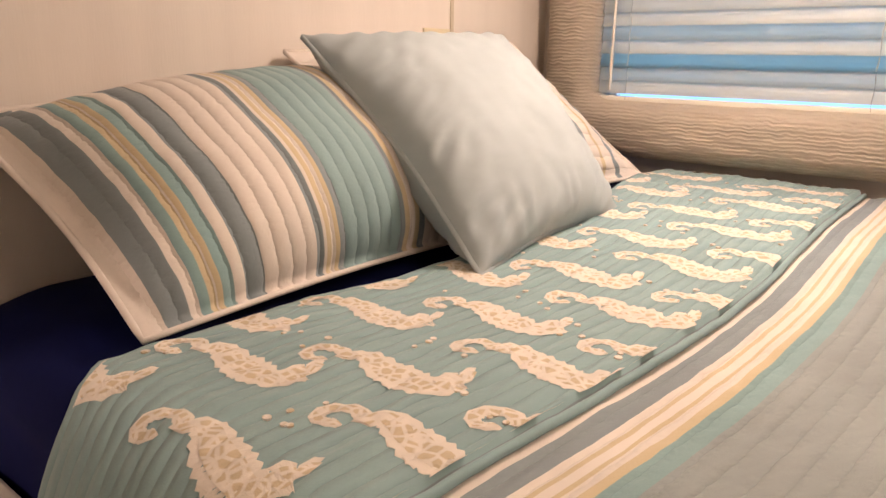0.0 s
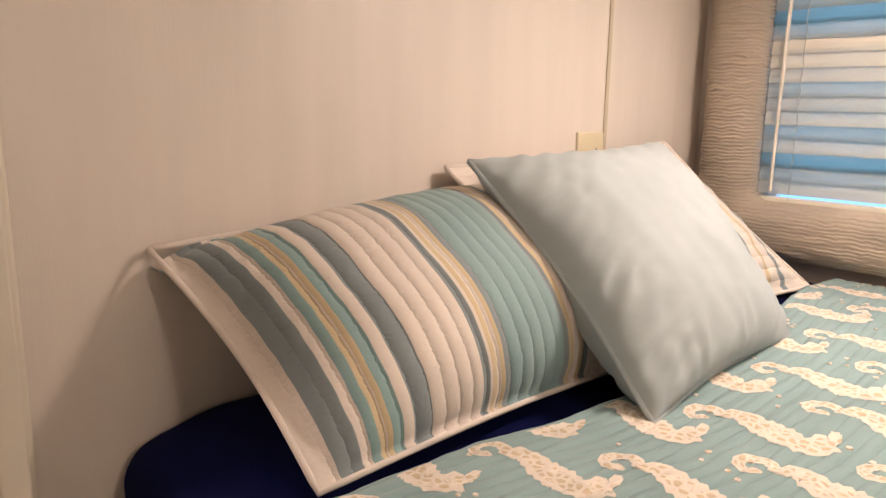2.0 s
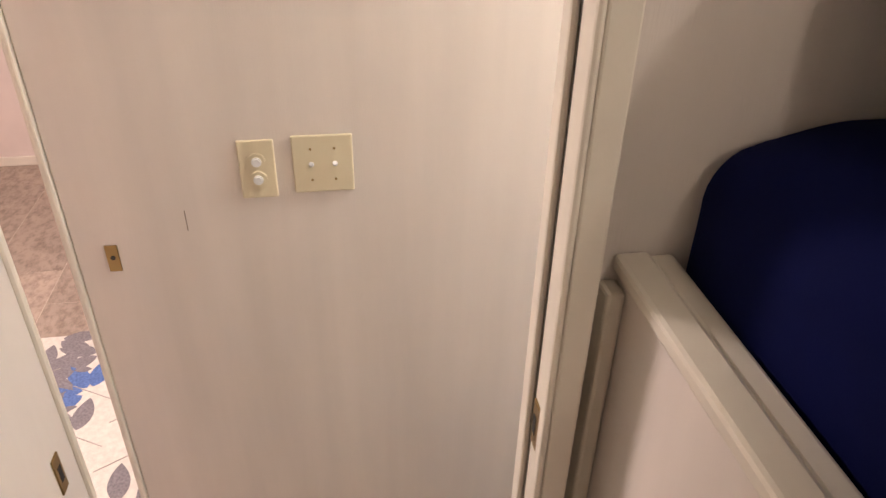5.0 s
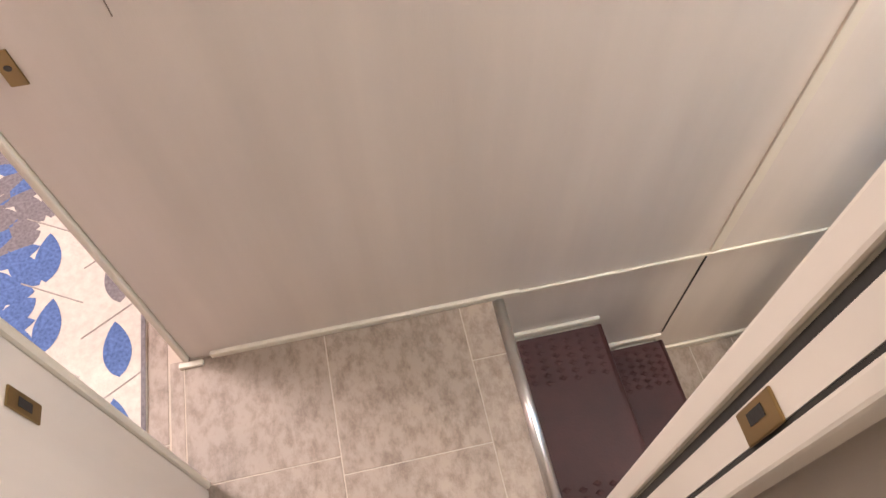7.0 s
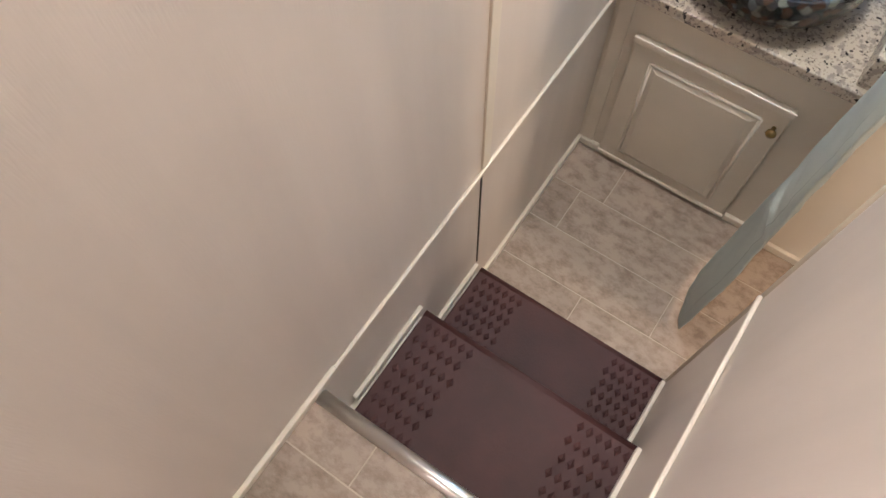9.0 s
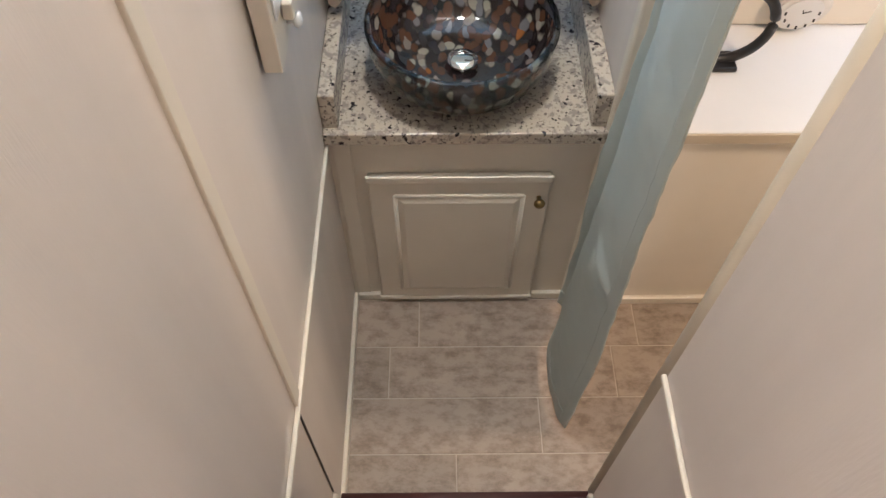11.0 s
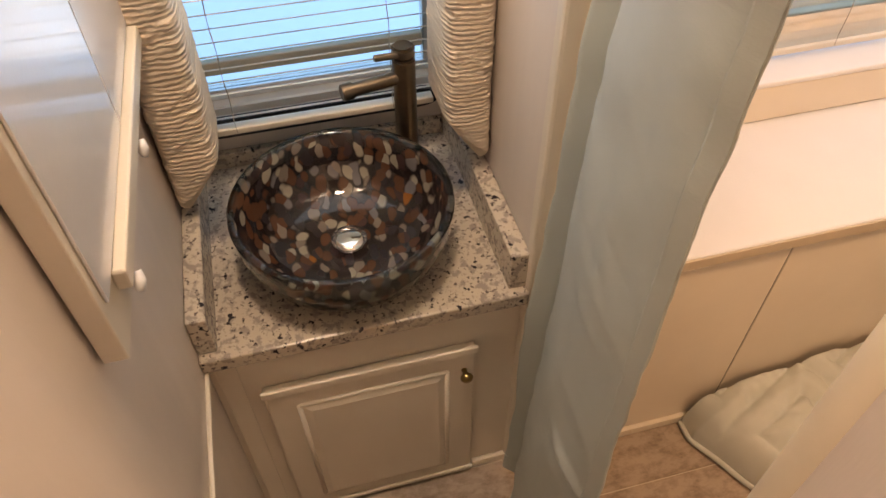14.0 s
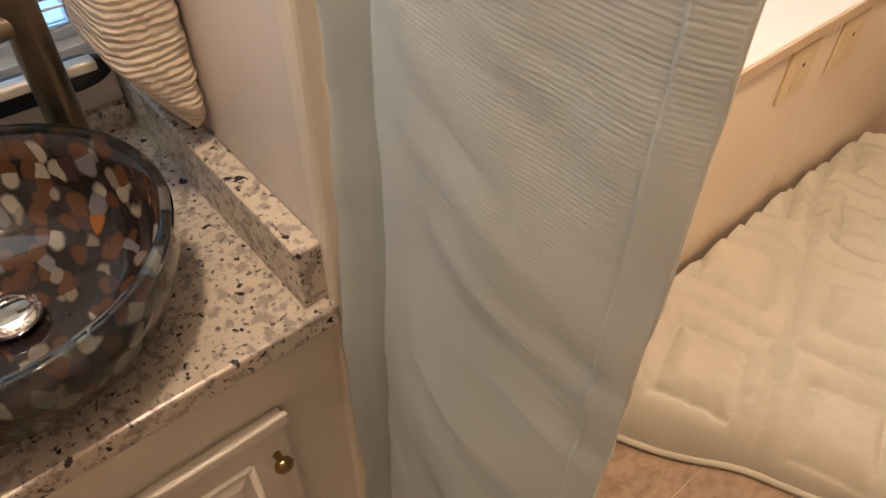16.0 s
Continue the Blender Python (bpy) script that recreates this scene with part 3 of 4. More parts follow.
def quilt_top(x, y, lift=0.0):
    """Top of the quilt; it rolls down over the west edge of the bed."""
    e = min(1.0, max(0.0, (BED_EDGE - x) / 0.122))
    roll = DROP * (1 - (1 - e ** 2.3) ** 0.5)
    head = smooth01(QN - 0.02, QN + 0.012, y)
    return bed_z(x) + 0.024 - roll - 0.012 * head + ripple(x, y) + lift


def drape(u):
    """Across the bed: x and the extra drop of the hanging edge."""
    if u < 0.03:
        return 0.0835, (0.03 - u) / 0.03 * 0.03
    if u < 0.12:
        a = (u - 0.03) / 0.09 * math.pi / 2
        return BED_EDGE - 0.1215 * math.cos(a) ** 0.9, 0.0
    return BED_EDGE + (u - 0.12) / 0.88 * 1.39, 0.0


def fold_fn(u, v):
    x, low = drape(u)
    corner = 0.085 * smooth01(0.24, 0.085, x) ** 1.4 + 0.5 * low
    y0, y1 = head_y(x) - corner, fold_y(x)
    y = y0 + (y1 - y0) * v
    z = quilt_top(x, y) - low
    if v > 0.985 or v < 0.012:
        z -= 0.008
    return Vector((x, y, z))


quilt = thing("quilt", "quilted bedspread folded back, sea-green seahorse print over striped side", "quilt")
part("folded_band", sheet(fold_fn, 190, 120, thickness=0.012), M_QUILT, quilt, "sea-green quilted fold with cream seahorses", smooth=True)
part("fold_piping", tube([(0.10 + 1.49 * i / 80, fold_y(0.10 + 1.49 * i / 80) - 0.003, quilt_top(0.10 + 1.49 * i / 80, fold_y(0.10 + 1.49 * i / 80)) - 0.009) for i in range(81)], 0.005), M_QUILT, quilt, smooth=True)


def under_fn(u, v):
    x, low = drape(u)
    y = fold_y(x) + 0.02 - 1.2 * v
    z = quilt_top(x, y) - 0.014 - low + 0.003 * math.sin(v * 160) * (0.3 + 0.7 * noise.noise((x * 3, y * 4, 0)))
    return Vector((x, y, z))


part("striped_side", sheet(under_fn, 110, 140, thickness=0.010), M_STRIPES, quilt, "striped side in cream, grey, sand and teal", smooth=True)


# Seahorse prints, laid on the fold.
def spine(t):
    """Tail curl at t=0, S-shaped body, head at t=1, in a 1 x 0.6 box."""
    if t < 0.40:
        k = t / 0.40
        a = radians(-60 - 330 * k)
        r = 0.05 + 0.10 * k
        return (0.13 + r * math.cos(a), 0.50 + r * math.sin(a) * 0.9)
    k = (t - 0.40) / 0.60
    x0, y0 = spine(0.3999)
    return (x0 + 0.02 + 0.64 * k, y0 + 0.07 * math.sin(min(1, k * 3) * math.pi) - 0.44 * smooth01(0.05, 0.85, k) + 0.10 * smooth01(0.75, 1.0, k))


def girth(t):
    return 0.034 + 0.030 * t + 0.066 * math.exp(-((t - 0.68) / 0.17) ** 2) + 0.040 * math.exp(-((t - 0.96) / 0.05) ** 2)


def seahorse(cx, cy, size, turn, flip, grow, lift):
    b = bmesh.new()
    n = 44
    ca, sa = math.cos(turn), math.sin(turn)

    def put(px, py):
        px, py = (px - 0.5) * size, (py - 0.32) * size * flip
        x, y = cx + px * ca - py * sa, cy + px * sa + py * ca
        x = min(1.56, max(0.088, x))
        y = min(head_y(x) - 0.014 - 0.085 * smooth01(0.24, 0.085, x) ** 1.4, max(fold_y(x) + 0.004, y))
        return b.verts.new((x, y, quilt_top(x, y, lift)))
    prev = None
    for i in range(n + 1):
        t = i / n
        (x0, y0), (x1, y1) = spine(max(0, t - 0.01)), spine(min(1, t + 0.01))
        d = math.hypot(x1 - x0, y1 - y0) or 1
        nx, ny = -(y1 - y0) / d, (x1 - x0) / d
        px, py = spine(t)
        w = girth(t) * grow * (1 + 0.22 * (i % 2) * (grow > 0.8))
        row = (put(px + nx * w, py + ny * w), put(px, py), put(px - nx * w, py - ny * w))
        if prev:
            b.faces.new((prev[0], row[0], row[1], prev[1]))
            b.faces.new((prev[1], row[1], row[2], prev[2]))
        prev = row
    px, py = spine(1.0)
    g = grow
    v = [put(px - 0.02, py - 0.06 * g), put(px + 0.06, py + 0.0), put(px + 0.10, py + 0.14 * g), put(px + 0.05, py + 0.15 * g), put(px + 0.0, py + 0.08 * g)]
    b.faces.new(v)
    if grow > 0.8:
        qx, qy = spine(0.66)
        v = [put(qx - 0.09, qy - 0.07), put(qx - 0.03, qy - 0.19), put(qx + 0.02, qy - 0.145), put(qx + 0.06, qy - 0.18), put(qx + 0.09, qy - 0.08)]
        b.faces.new(v)
    bmesh.ops.subdivide_edges(b, edges=b.edges[:], cuts=1)
    for w in b.verts:
        w.co.z = quilt_top(w.co.x, w.co.y, lift)
    return b


rng = random.Random(4)
for r, y in enumerate((-0.985, -1.105, -1.238, -1.352, -1.462)):
    for c in range(8):
        x = (0.178 if r % 2 == 0 else 0.090) + c * 0.200 + (0.20 if r in (1, 3) else 0.0)
        if x > 1.55:
            continue
        turn = radians(rng.uniform(-54, -44))
        p = part("seahorse_print", seahorse(x, y, 0.182, turn, 1, 1.0, 0.0008), M_SEA1, quilt, "cream seahorse print")
        part("print_centre", seahorse(x, y, 0.182, turn, 1, 0.66, 0.0013), M_SEA2, p, "tan inner print")
        for k in range(5):
            dx, dy = x + 0.085 + rng.uniform(-0.03, 0.03), y - 0.02 + rng.uniform(-0.05, 0.04)
            if fold_y(dx) + 0.012 < dy < head_y(dx) - 0.02:
                part("bubble_print", cyl((dx, dy, quilt_top(dx, dy) - 0.002), (dx, dy, quilt_top(dx, dy) + 0.0014), rng.uniform(0.0028, 0.0048), seg=10), M_SEA2, p)


def pillow(name, label, tl, tr, br, bl, thick, mat, puff=0.62, flange=0.0, wrinkle=0.006, welt=None, seed=0.0, pinch=0.05, folds=0.0, curl=0.0):
    tl, tr, br, bl = map(Vector, (tl, tr, br, bl))
    nrm = (tr - tl).cross(bl - tl).normalized()
    if nrm.y > 0:
        nrm = -nrm

    def at(u, v):
        p = tl * (1 - u) * (1 - v) + tr * u * (1 - v) + br * u * v + bl * (1 - u) * v
        c = (tl + tr + br + bl) / 4
        mid = math.sin(math.pi * u) * (abs(2 * v - 1) ** 3) + math.sin(math.pi * v) * (abs(2 * u - 1) ** 3)
        return p + (c - p) * pinch * mid

    def face(sign):
        def fn(u, v):
            a = max(0.0, min(1, (min(u, 1 - u) - flange) / (0.5 - flange)))
            b = max(0.0, min(1, (min(v, 1 - v) - flange) / (0.5 - flange)))
            h = (1 - (1 - a) ** 2.4) * (1 - (1 - b) ** 2.4)
            h = h ** puff
            w = wrinkle * h * (noise.noise((u * 5 + seed, v * 5, sign)) + 0.5 * noise.noise((u * 13 + seed, v * 11, sign)))
            crease = 0.5 * wrinkle * math.sin((u + v) * 52 + 4 * noise.noise((u * 4, v * 4, seed))) * (1 - h) * min(1, h * 4)
            # Pull creases that fan in from the side seams, and a turned-over corner.
            pull = folds * math.sin(v * 74 + 3 * u * 9 + 5 * noise.noise((u * 3, v * 5, seed + 2))) * smooth01(0.0, 0.05, u) * smooth01(0.34, 0.06, u) * (0.4 + 0.6 * smooth01(-0.2, 0.4, noise.noise((v * 4, seed, 5))))
            pull += folds * 0.8 * math.sin(u * 66 + 5 * noise.noise((u * 5, v * 3, seed + 6))) * smooth01(1.0, 0.95, v) * smooth01(0.72, 0.95, v)
            tip = curl * smooth01(0.10, 0.0, u) * smooth01(0.14, 0.0, v)
            return at(u, v) + nrm * (sign * (thick / 2 * h + 0.002) + w + crease + pull * h ** 0.5) + Vector((0, 0, -tip))
        return fn
    t = thing(name, label, "pillow")
    b = sheet(face(1), 96, 84)
    part("front", b, mat[0], t, smooth=True)
    part("back", sheet(face(-1), 40, 36), mat[1], t, smooth=True)
    rim = [at(u, v) for u, v in [(i / 24, 0) for i in range(24)] + [(1, i / 24) for i in range(24)] + [(1 - i / 24, 1) for i in range(24)] + [(0, 1 - i / 24) for i in range(25)]]
    part("seam", tube(rim, 0.0045, 8), welt or mat[0], t, smooth=True)
    return t


M_SHAMBACK = ramp_material("sham_back_print", [(0, (0.42, 0.50, 0.54)), (0.5, CREAM), (0.6, (0.42, 0.50, 0.54))], quilt=8)
pillow("striped_sham", "quilted pillow sham with cream, grey, teal and sand stripes", (0.203, -0.645, 1.688), (0.90, -0.655, 1.752), (0.96, -0.985, 1.462), (0.258, -0.975, 1.452), 0.25, (M_SHAM, M_SHAMBACK), flange=0.03, welt=M_SHAM, curl=0.022, wrinkle=0.0035)
pillow("white_striped_sham", "white quilted sham with grey and sand edge stripes", (0.735, -0.652, 1.775), (1.43, -0.672, 1.805), (1.515, -1.01, 1.500), (0.86, -0.93, 1.485), 0.15, (M_SHAM2, M_SHAM2), flange=0.04, welt=M_SHAM2, seed=3.0)
pillow("throw_pillow", "plain pale blue square canvas throw pillow with piped edge", (0.668, -0.782, 1.797), (1.19, -0.80, 1.815), (1.148, -1.13, 1.474), (0.688, -1.135, 1.464), 0.185, (M_BLUECLOTH, M_BLUECLOTH), puff=0.46, wrinkle=0.008, seed=7.0, pinch=0.10, folds=0.0045)


# ---- window dressing ----
def blinds(name, label, x, y0, y1, z0, z1, pitch, tilt, cords, w=0.0140):
    t = thing(name, label, "window blind")
    n = int((z1 - z0) / pitch)
    b = bmesh.new()
    rows = []
    for k in range(5):
        s = (k / 2 - 1) * w
        sag = 0.0022 * (1 - (k / 2 - 1) ** 2)
        ca, sa = math.cos(radians(tilt)), math.sin(radians(tilt))
        rows.append([b.verts.new((s * ca - sag * sa, yy, s * sa + sag * ca)) for yy in (0, y1 - y0)])
    for a, c in zip(rows, rows[1:]):
        b.faces.new((a[0], a[1], c[1], c[0]))
    bmesh.ops.solidify(b, geom=b.faces[:], thickness=0.0007)
    first = part("slat", b, M_BLIND, t)
    first.location = (x, y0, z0 + pitch)
    for i in range(2, n + 1):
        o = new("slat", first.data)
        o.parent = t
        o.location = (x, y0, z0 + pitch * i)
        o.rotation_euler = (0, radians(0.15 * math.sin(i * 2.3)), 0)
    part("bottom_rail", box(x - 0.012, x + 0.012, y0, y1, z0 - 0.006, z0 + 0.008, 0.003), M_BLIND, t)
    part("head_rail", box(x - 0.014, x + 0.014, y0, y1, z1, z1 + 0.025, 0.002), M_BLIND, t)
    for cy in cords:
        part("ladder_cord", tube([(x - 0.0135, cy + 0.0012 * math.sin(i * 1.7), z0 + (z1 - z0) * i / 30) for i in range(31)], 0.0011, 5), M_CORD, t)
    return t


def window(name, y0, y1, z0, z1, rail=None):
    t = tagged(new(name), "aluminium framed caravan window", "window", kind="structure")
    f = 0.022
    for bx in ((y0, y1, z0, z0 + f), (y0, y1, z1 - f, z1), (y0, y0 + f, z0 + f, z1 - f), (y1 - f, y1, z0 + f, z1 - f)):
        part("window_frame", box(E0 + 0.03, E0 + 0.055, *bx, 0.003), M_ALU, t)
    if rail:
        part("window_rail", box(E0 + 0.032, E0 + 0.053, y0 + f, y1 - f, rail, rail + 0.03, 0.003), M_TRIM_TAN, t)
    p = part("pane", box(E0 + 0.040, E0 + 0.044, y0 + f, y1 - f, z0 + f, z1 - f), GLASS, t)
    p.visible_shadow = False
    return t


window("window_1", *SINK_W, rail=0.222)
window("window_2", *DEN_W)
window("window_3", *BED_W)
part("backdrop", box(2.6, 2.62, -5.5, 3.0, -2.5, 5.0), M_SKY, None, "plain pale blue daylight outside the windows", kind="structure", category="backdrop")
blinds("sink_blind", "half-open cream mini blind lit by blue daylight", 1.545, -0.512, -0.085, 0.196, 1.02, 0.0265, -30, (-0.43, -0.125), 0.0120)
blinds("den_blind", "closed cream mini blind above the ledge", 1.525, DEN_W[0] - 0.02, DEN_W[1] + 0.02, 0.185, 1.02, 0.0195, 80, (-1.9, -1.42, -1.02))
blinds("bedroom_blind", "closed cream mini blind in a padded surround", 1.632, -2.04, -0.82, 1.672, 2.21, 0.0330, 76, (-1.9, -1.45, -0.90), 0.0190)
part("tilt_wand", tube([(1.612, -0.862, 2.2), (1.610, -0.860, 1.95), (1.611, -0.858, 1.695)], 0.004, 8), M_BLIND, None, "thin cream plastic blind tilt wand", category="blind wand")


def padded_frame():
    """Crinkled fabric surround with rounded inner corners."""
    t = thing("window_surround", "padded window surround in crinkled cream fabric", "window surround")
    y0, y1, z0, z1, w = -2.20, -0.668, 1.525, 2.34, 0.148
    b = bmesh.new()
    rows = []
    path = []
    iy0, iy1, iz0 = y0 + w, y1 - w, z0 + w
    rad = 0.045
    pts = []
    for i in range(141):
        pts.append(((iy1, 2.34 - (2.34 - iz0 - rad) * i / 140), (y1, 2.34 - (2.34 - z0) * i / 140)))
    for i in range(1, 9):
        a = math.pi / 2 * i / 8
        pts.append(((iy1 - rad + rad * math.cos(a), iz0 + rad - rad * math.sin(a)), (y1 - 0.0 - (w + rad) * 0.5 * i / 8, z0)))
    ys = pts[-1][1][0]
    for i in range(1, 91):
        k = i / 90
        pts.append(((iy1 - rad + (iy0 + rad - iy1 + rad) * k, iz0), (ys + (y0 + (w + rad) * 0.5 - ys) * k, z0)))
    m = 26
    for i, ((ay, az), (oy, oz)) in enumerate(pts):
        row = []
        for j in range(m + 1):
            k = j / m
            h = 0.085 * (1 - abs(2 * k - 1) ** 3.2) ** 0.6
            yy, zz = ay + (oy - ay) * k, az + (oz - az) * k
            h += 0.006 * noise.noise((yy * 14, zz * 85, 2)) + 0.004 * noise.noise((yy * 34, zz * 130, 7))
            row.append(b.verts.new((1.645 - h, yy, zz)))
        rows.append(row)
    for a, c in zip(rows, rows[1:]):
        for j in range(m):
            b.faces.new((a[j], a[j + 1], c[j + 1], c[j]))
    bmesh.ops.solidify(b, geom=b.faces[:], thickness=0.004)
    part("padding", b, M_PAD, t, smooth=True)
    part("backing", box(1.645, 1.659, y1 - w, y1, z0, 2.34), M_PAD, t)
    part("backing", box(1.645, 1.659, y0, y1 - w, z0, z0 + w * 0.9), M_PAD, t)


padded_frame()


def pad(y0, y1, z0, z1, slant, side):
    """Upright padded valance leg, cut on a slant at its foot."""
    t = thing("window_valance_leg", "padded valance leg in gathered cream fabric", "valance", "sink window valance")

    def fn(u, v):
        a = 2 * math.pi * u
        cy, cx = (y0 + y1) / 2, 1.450
        py = (abs(math.cos(a)) ** 0.42) * math.copysign(1, math.cos(a)) * (y1 - y0) / 2
        px = (abs(math.sin(a)) ** 0.42) * math.copysign(1, math.sin(a)) * 0.085
        low = z0 + (py / (y1 - y0) * side + 0.5) * slant
        z = low + (z1 - low) * v
        k = 1 + 0.045 * noise.noise((px * 15, py * 15, z * 75)) + 0.03 * noise.noise((px * 40, py * 30, z * 140))
        k *= smooth01(-0.02, 0.03, v) * 0.35 + 0.65
        return Vector((cx + px * k, cy + py * k, z))
    part("padding", sheet(fn, 48, 200), M_PAD, t, smooth=True)
    part("board", box(1.41, 1.53, (y0 + y1) / 2 - 0.02, (y0 + y1) / 2 + 0.02, z0 + abs(slant) + 0.02, z1), M_PAD, t)


pad(-0.100, -0.004, 0.145, 1.1, 0.10, -1)
pad(-0.584, -0.495, 0.145, 1.1, 0.10, 1)

# ---- sink ----
vanity = thing("vanity_cabinet", "cream painted vanity base cabinet with one raised-panel door", "cabinet")
part("body", box(1.150, 1.655, -0.5855, -0.001, LOW, 0.017), M_CAB, vanity)
part("stile", box(1.143, 1.1495, -0.05, -0.0125, LOW + 0.03, 0.010, 0.002), M_CAB, vanity)
dr = part("door", box(1.132, 1.1495, -0.492, -0.078, -0.618, -0.098, 0.005), M_CAB, vanity)
for y0, y1, z0, z1 in ((-0.495, -0.075, -0.112, -0.092), (-0.495, -0.075, -0.622, -0.608)):
    part("edge_moulding", box(1.126, 1.134, y0, y1, z0, z1, 0.003), M_CAB, dr)
b = bmesh.new()
o = [(-0.432, -0.162), (-0.138, -0.162), (-0.138, -0.566), (-0.432, -0.566)]
for i in range(4):
    (a0, a1), (c0, c1) = o[i], o[(i + 1) % 4]
    join(b, cyl((1.1315, a0, a1), (1.1315, c0, c1), 0.0055, seg=8))
part("panel_groove", b, M_CAB, dr, smooth=True)
b = box(1.124, 1.1318, -0.412, -0.158, -0.552, -0.182)
for v in b.verts:
    if v.co.x > 1.13:
        v.co.y += 0.018 * (1 if v.co.y > -0.285 else -1)
        v.co.z += 0.018 * (1 if v.co.z > -0.36 else -1)
part("raised_panel", b, M_CAB, dr)
kn = part("knob", lathe([(0.0, 0), (0.006, 0.0), (0.005, 0.010), (0.012, 0.016), (0.0135, 0.022), (0.009, 0.028), (0.0, 0.0295)], (0, 0, 0), 20), M_BRASS, dr, "antique brass knob", smooth=True)
kn.matrix_local = pose(1.1325, -0.468, -0.170, 0, -90, 0)
setting("baseboard_vanity", box(1.136, 1.1495, -0.0745, -0.0125, LOW, LOW + 0.028, 0.003), M_TRIM, TR, "baseboard")
setting("baseboard_vanity_side", box(1.136, 1.1495, -0.5845, -0.4985, LOW, LOW + 0.028, 0.003), M_TRIM, TR, "baseboard")

top = thing("granite_countertop", "speckled beige and black granite countertop with side splashes", "countertop")
part("slab", box(1.122, 1.655, -0.585, -0.001, 0.0175, 0.050, 0.004), M_GRANITE, top)
part("splash", box(1.140, 1.655, -0.034, -0.001, 0.0505, 0.138, 0.003), M_GRANITE, top)
part("splash", box(1.140, 1.655, -0.585, -0.550, 0.0505, 0.138, 0.003), M_GRANITE, top)
part("splash", box(1.607, 1.655, -0.5495, -0.0345, 0.0505, 0.088, 0.003), M_GRANITE, top)
setting("wall_sink_apron", box(1.622, 1.659, -0.5495, -0.0345, 0.0885, 0.150, 0.002), M_WALL, "plain cream strip of wall under the sink window", "wall")
b = bmesh.new()
GY0, GY1, GZ = -0.545, -0.040, 0.152
ring = [(GY1 - 0.05 + 0.05 * math.sin(a), GZ + 0.022 * math.cos(a)) for a in [math.pi * i / 12 for i in range(13)]] + [(GY0 + 0.05 - 0.05 * math.sin(a), GZ - 0.022 * math.cos(a)) for a in [math.pi * i / 12 for i in range(13)]]
fr = [b.verts.new((1.606, y, z)) for y, z in ring]
bk = [b.verts.new((1.621, y, z)) for y, z in ring]
b.faces.new(fr)
b.faces.new(bk[::-1])
for i in range(len(ring)):
    b.faces.new((fr[i], bk[i], bk[(i + 1) % len(ring)], fr[(i + 1) % len(ring)]))
setting("trim_window_gasket", b, M_BLACK, "black rounded lower edge of the window frame", "trim")

SINK = (1.300, -0.287, 0.050)
sink = thing("vessel_sink", "round glass vessel sink filled with brown and cream pebbles", "sink")
prof = [(0.10, 0.0), (0.140, 0.016), (0.172, 0.055), (0.189, 0.100), (0.194, 0.145)]
inner = [(0.188, 0.145), (0.182, 0.100), (0.164, 0.060), (0.130, 0.032), (0.080, 0.020), (0.03, 0.017)]
part("bowl", lathe(prof + inner, SINK, 64), M_PEBBLE, sink, "pebble-filled glass bowl", smooth=True)
part("rim", lathe([(0.1955, 0.140), (0.1965, 0.147), (0.192, 0.151), (0.186, 0.148), (0.186, 0.141)], SINK, 64, closed=True), M_BOWLGLASS, sink, "clear bluish glass rim", smooth=True)
part("glaze", lathe([(0.102, 0.0005), (0.143, 0.014), (0.176, 0.054), (0.1935, 0.100), (0.1975, 0.140)], SINK, 64, closed=True), M_BOWLGLASS, sink, smooth=True)
dn = part("drain", lathe([(0.0, 0.018), (0.024, 0.018), (0.024, 0.026), (0.034, 0.028), (0.033, 0.032), (0.020, 0.036), (0.0, 0.037)], (SINK[0] + 0.012, SINK[1] - 0.004, SINK[2]), 32), M_CHROME, sink, "polished chrome drain cap", smooth=True)

fc = thing("faucet", "tall brushed bronze single-lever vessel faucet", "faucet")
FX, FY = 1.488, -0.446
part("base_ring", cyl((FX, FY, 0.0502), (FX, FY, 0.058), 0.028, seg=32, bevel=0.002), M_BRONZE, fc, smooth=False)
part("body", cyl((FX, FY, 0.058), (FX, FY, 0.335), 0.0215, seg=32, bevel=0.003), M_BRONZE, fc)
part("cap", cyl((FX, FY, 0.337), (FX, FY, 0.360), 0.0215, seg=32, bevel=0.005), M_BRONZE, fc)
part("spout", cyl((FX - 0.006, FY + 0.014, 0.298), (FX - 0.022, FY + 0.102, 0.297), 0.0125, seg=24, bevel=0.002), M_BRONZE, fc)
part("spout_tip", cyl((FX - 0.0215, FY + 0.099, 0.297), (FX - 0.026, FY + 0.121, 0.297), 0.0158, seg=24, bevel=0.002), M_BRONZE, fc)
part("lever", cyl((FX - 0.012, FY + 0.010, 0.349), (FX - 0.016, FY + 0.056, 0.351), 0.0065, seg=16, bevel=0.001), M_BRONZE, fc)

# Mirror cabinet on the panel wall.
mc = thing("wall_cabinet", "shallow cream wall cabinet with glossy white doors and white knobs", "cabinet")
part("box", box(0.846, 1.43, -0.030, -0.0045, 0.462, 1.25, 0.002), M_TRIM, mc)
for x0, x1 in ((0.860, 1.135), (1.139, 1.425)):
    d = part("door", box(x0, x1, -0.034, -0.0305, 0.535, 1.245, 0.001), M_DOORGLOSS, mc, "glossy white flat door")
part("bottom_rail", box(0.900, 1.42, -0.046, -0.0305, 0.505, 0.532, 0.003), M_TRIM, mc)
for x in (0.925, 1.146):
    part("knob", lathe([(0.0, 0), (0.005, 0.0), (0.005, 0.008), (0.011, 0.012), (0.012, 0.018), (0.0, 0.022)], (0, 0, 0), 18), M_LEDGE, mc, "small white knob", smooth=True).matrix_local = pose(x, -0.0302, 0.487, 90, 0, 0)

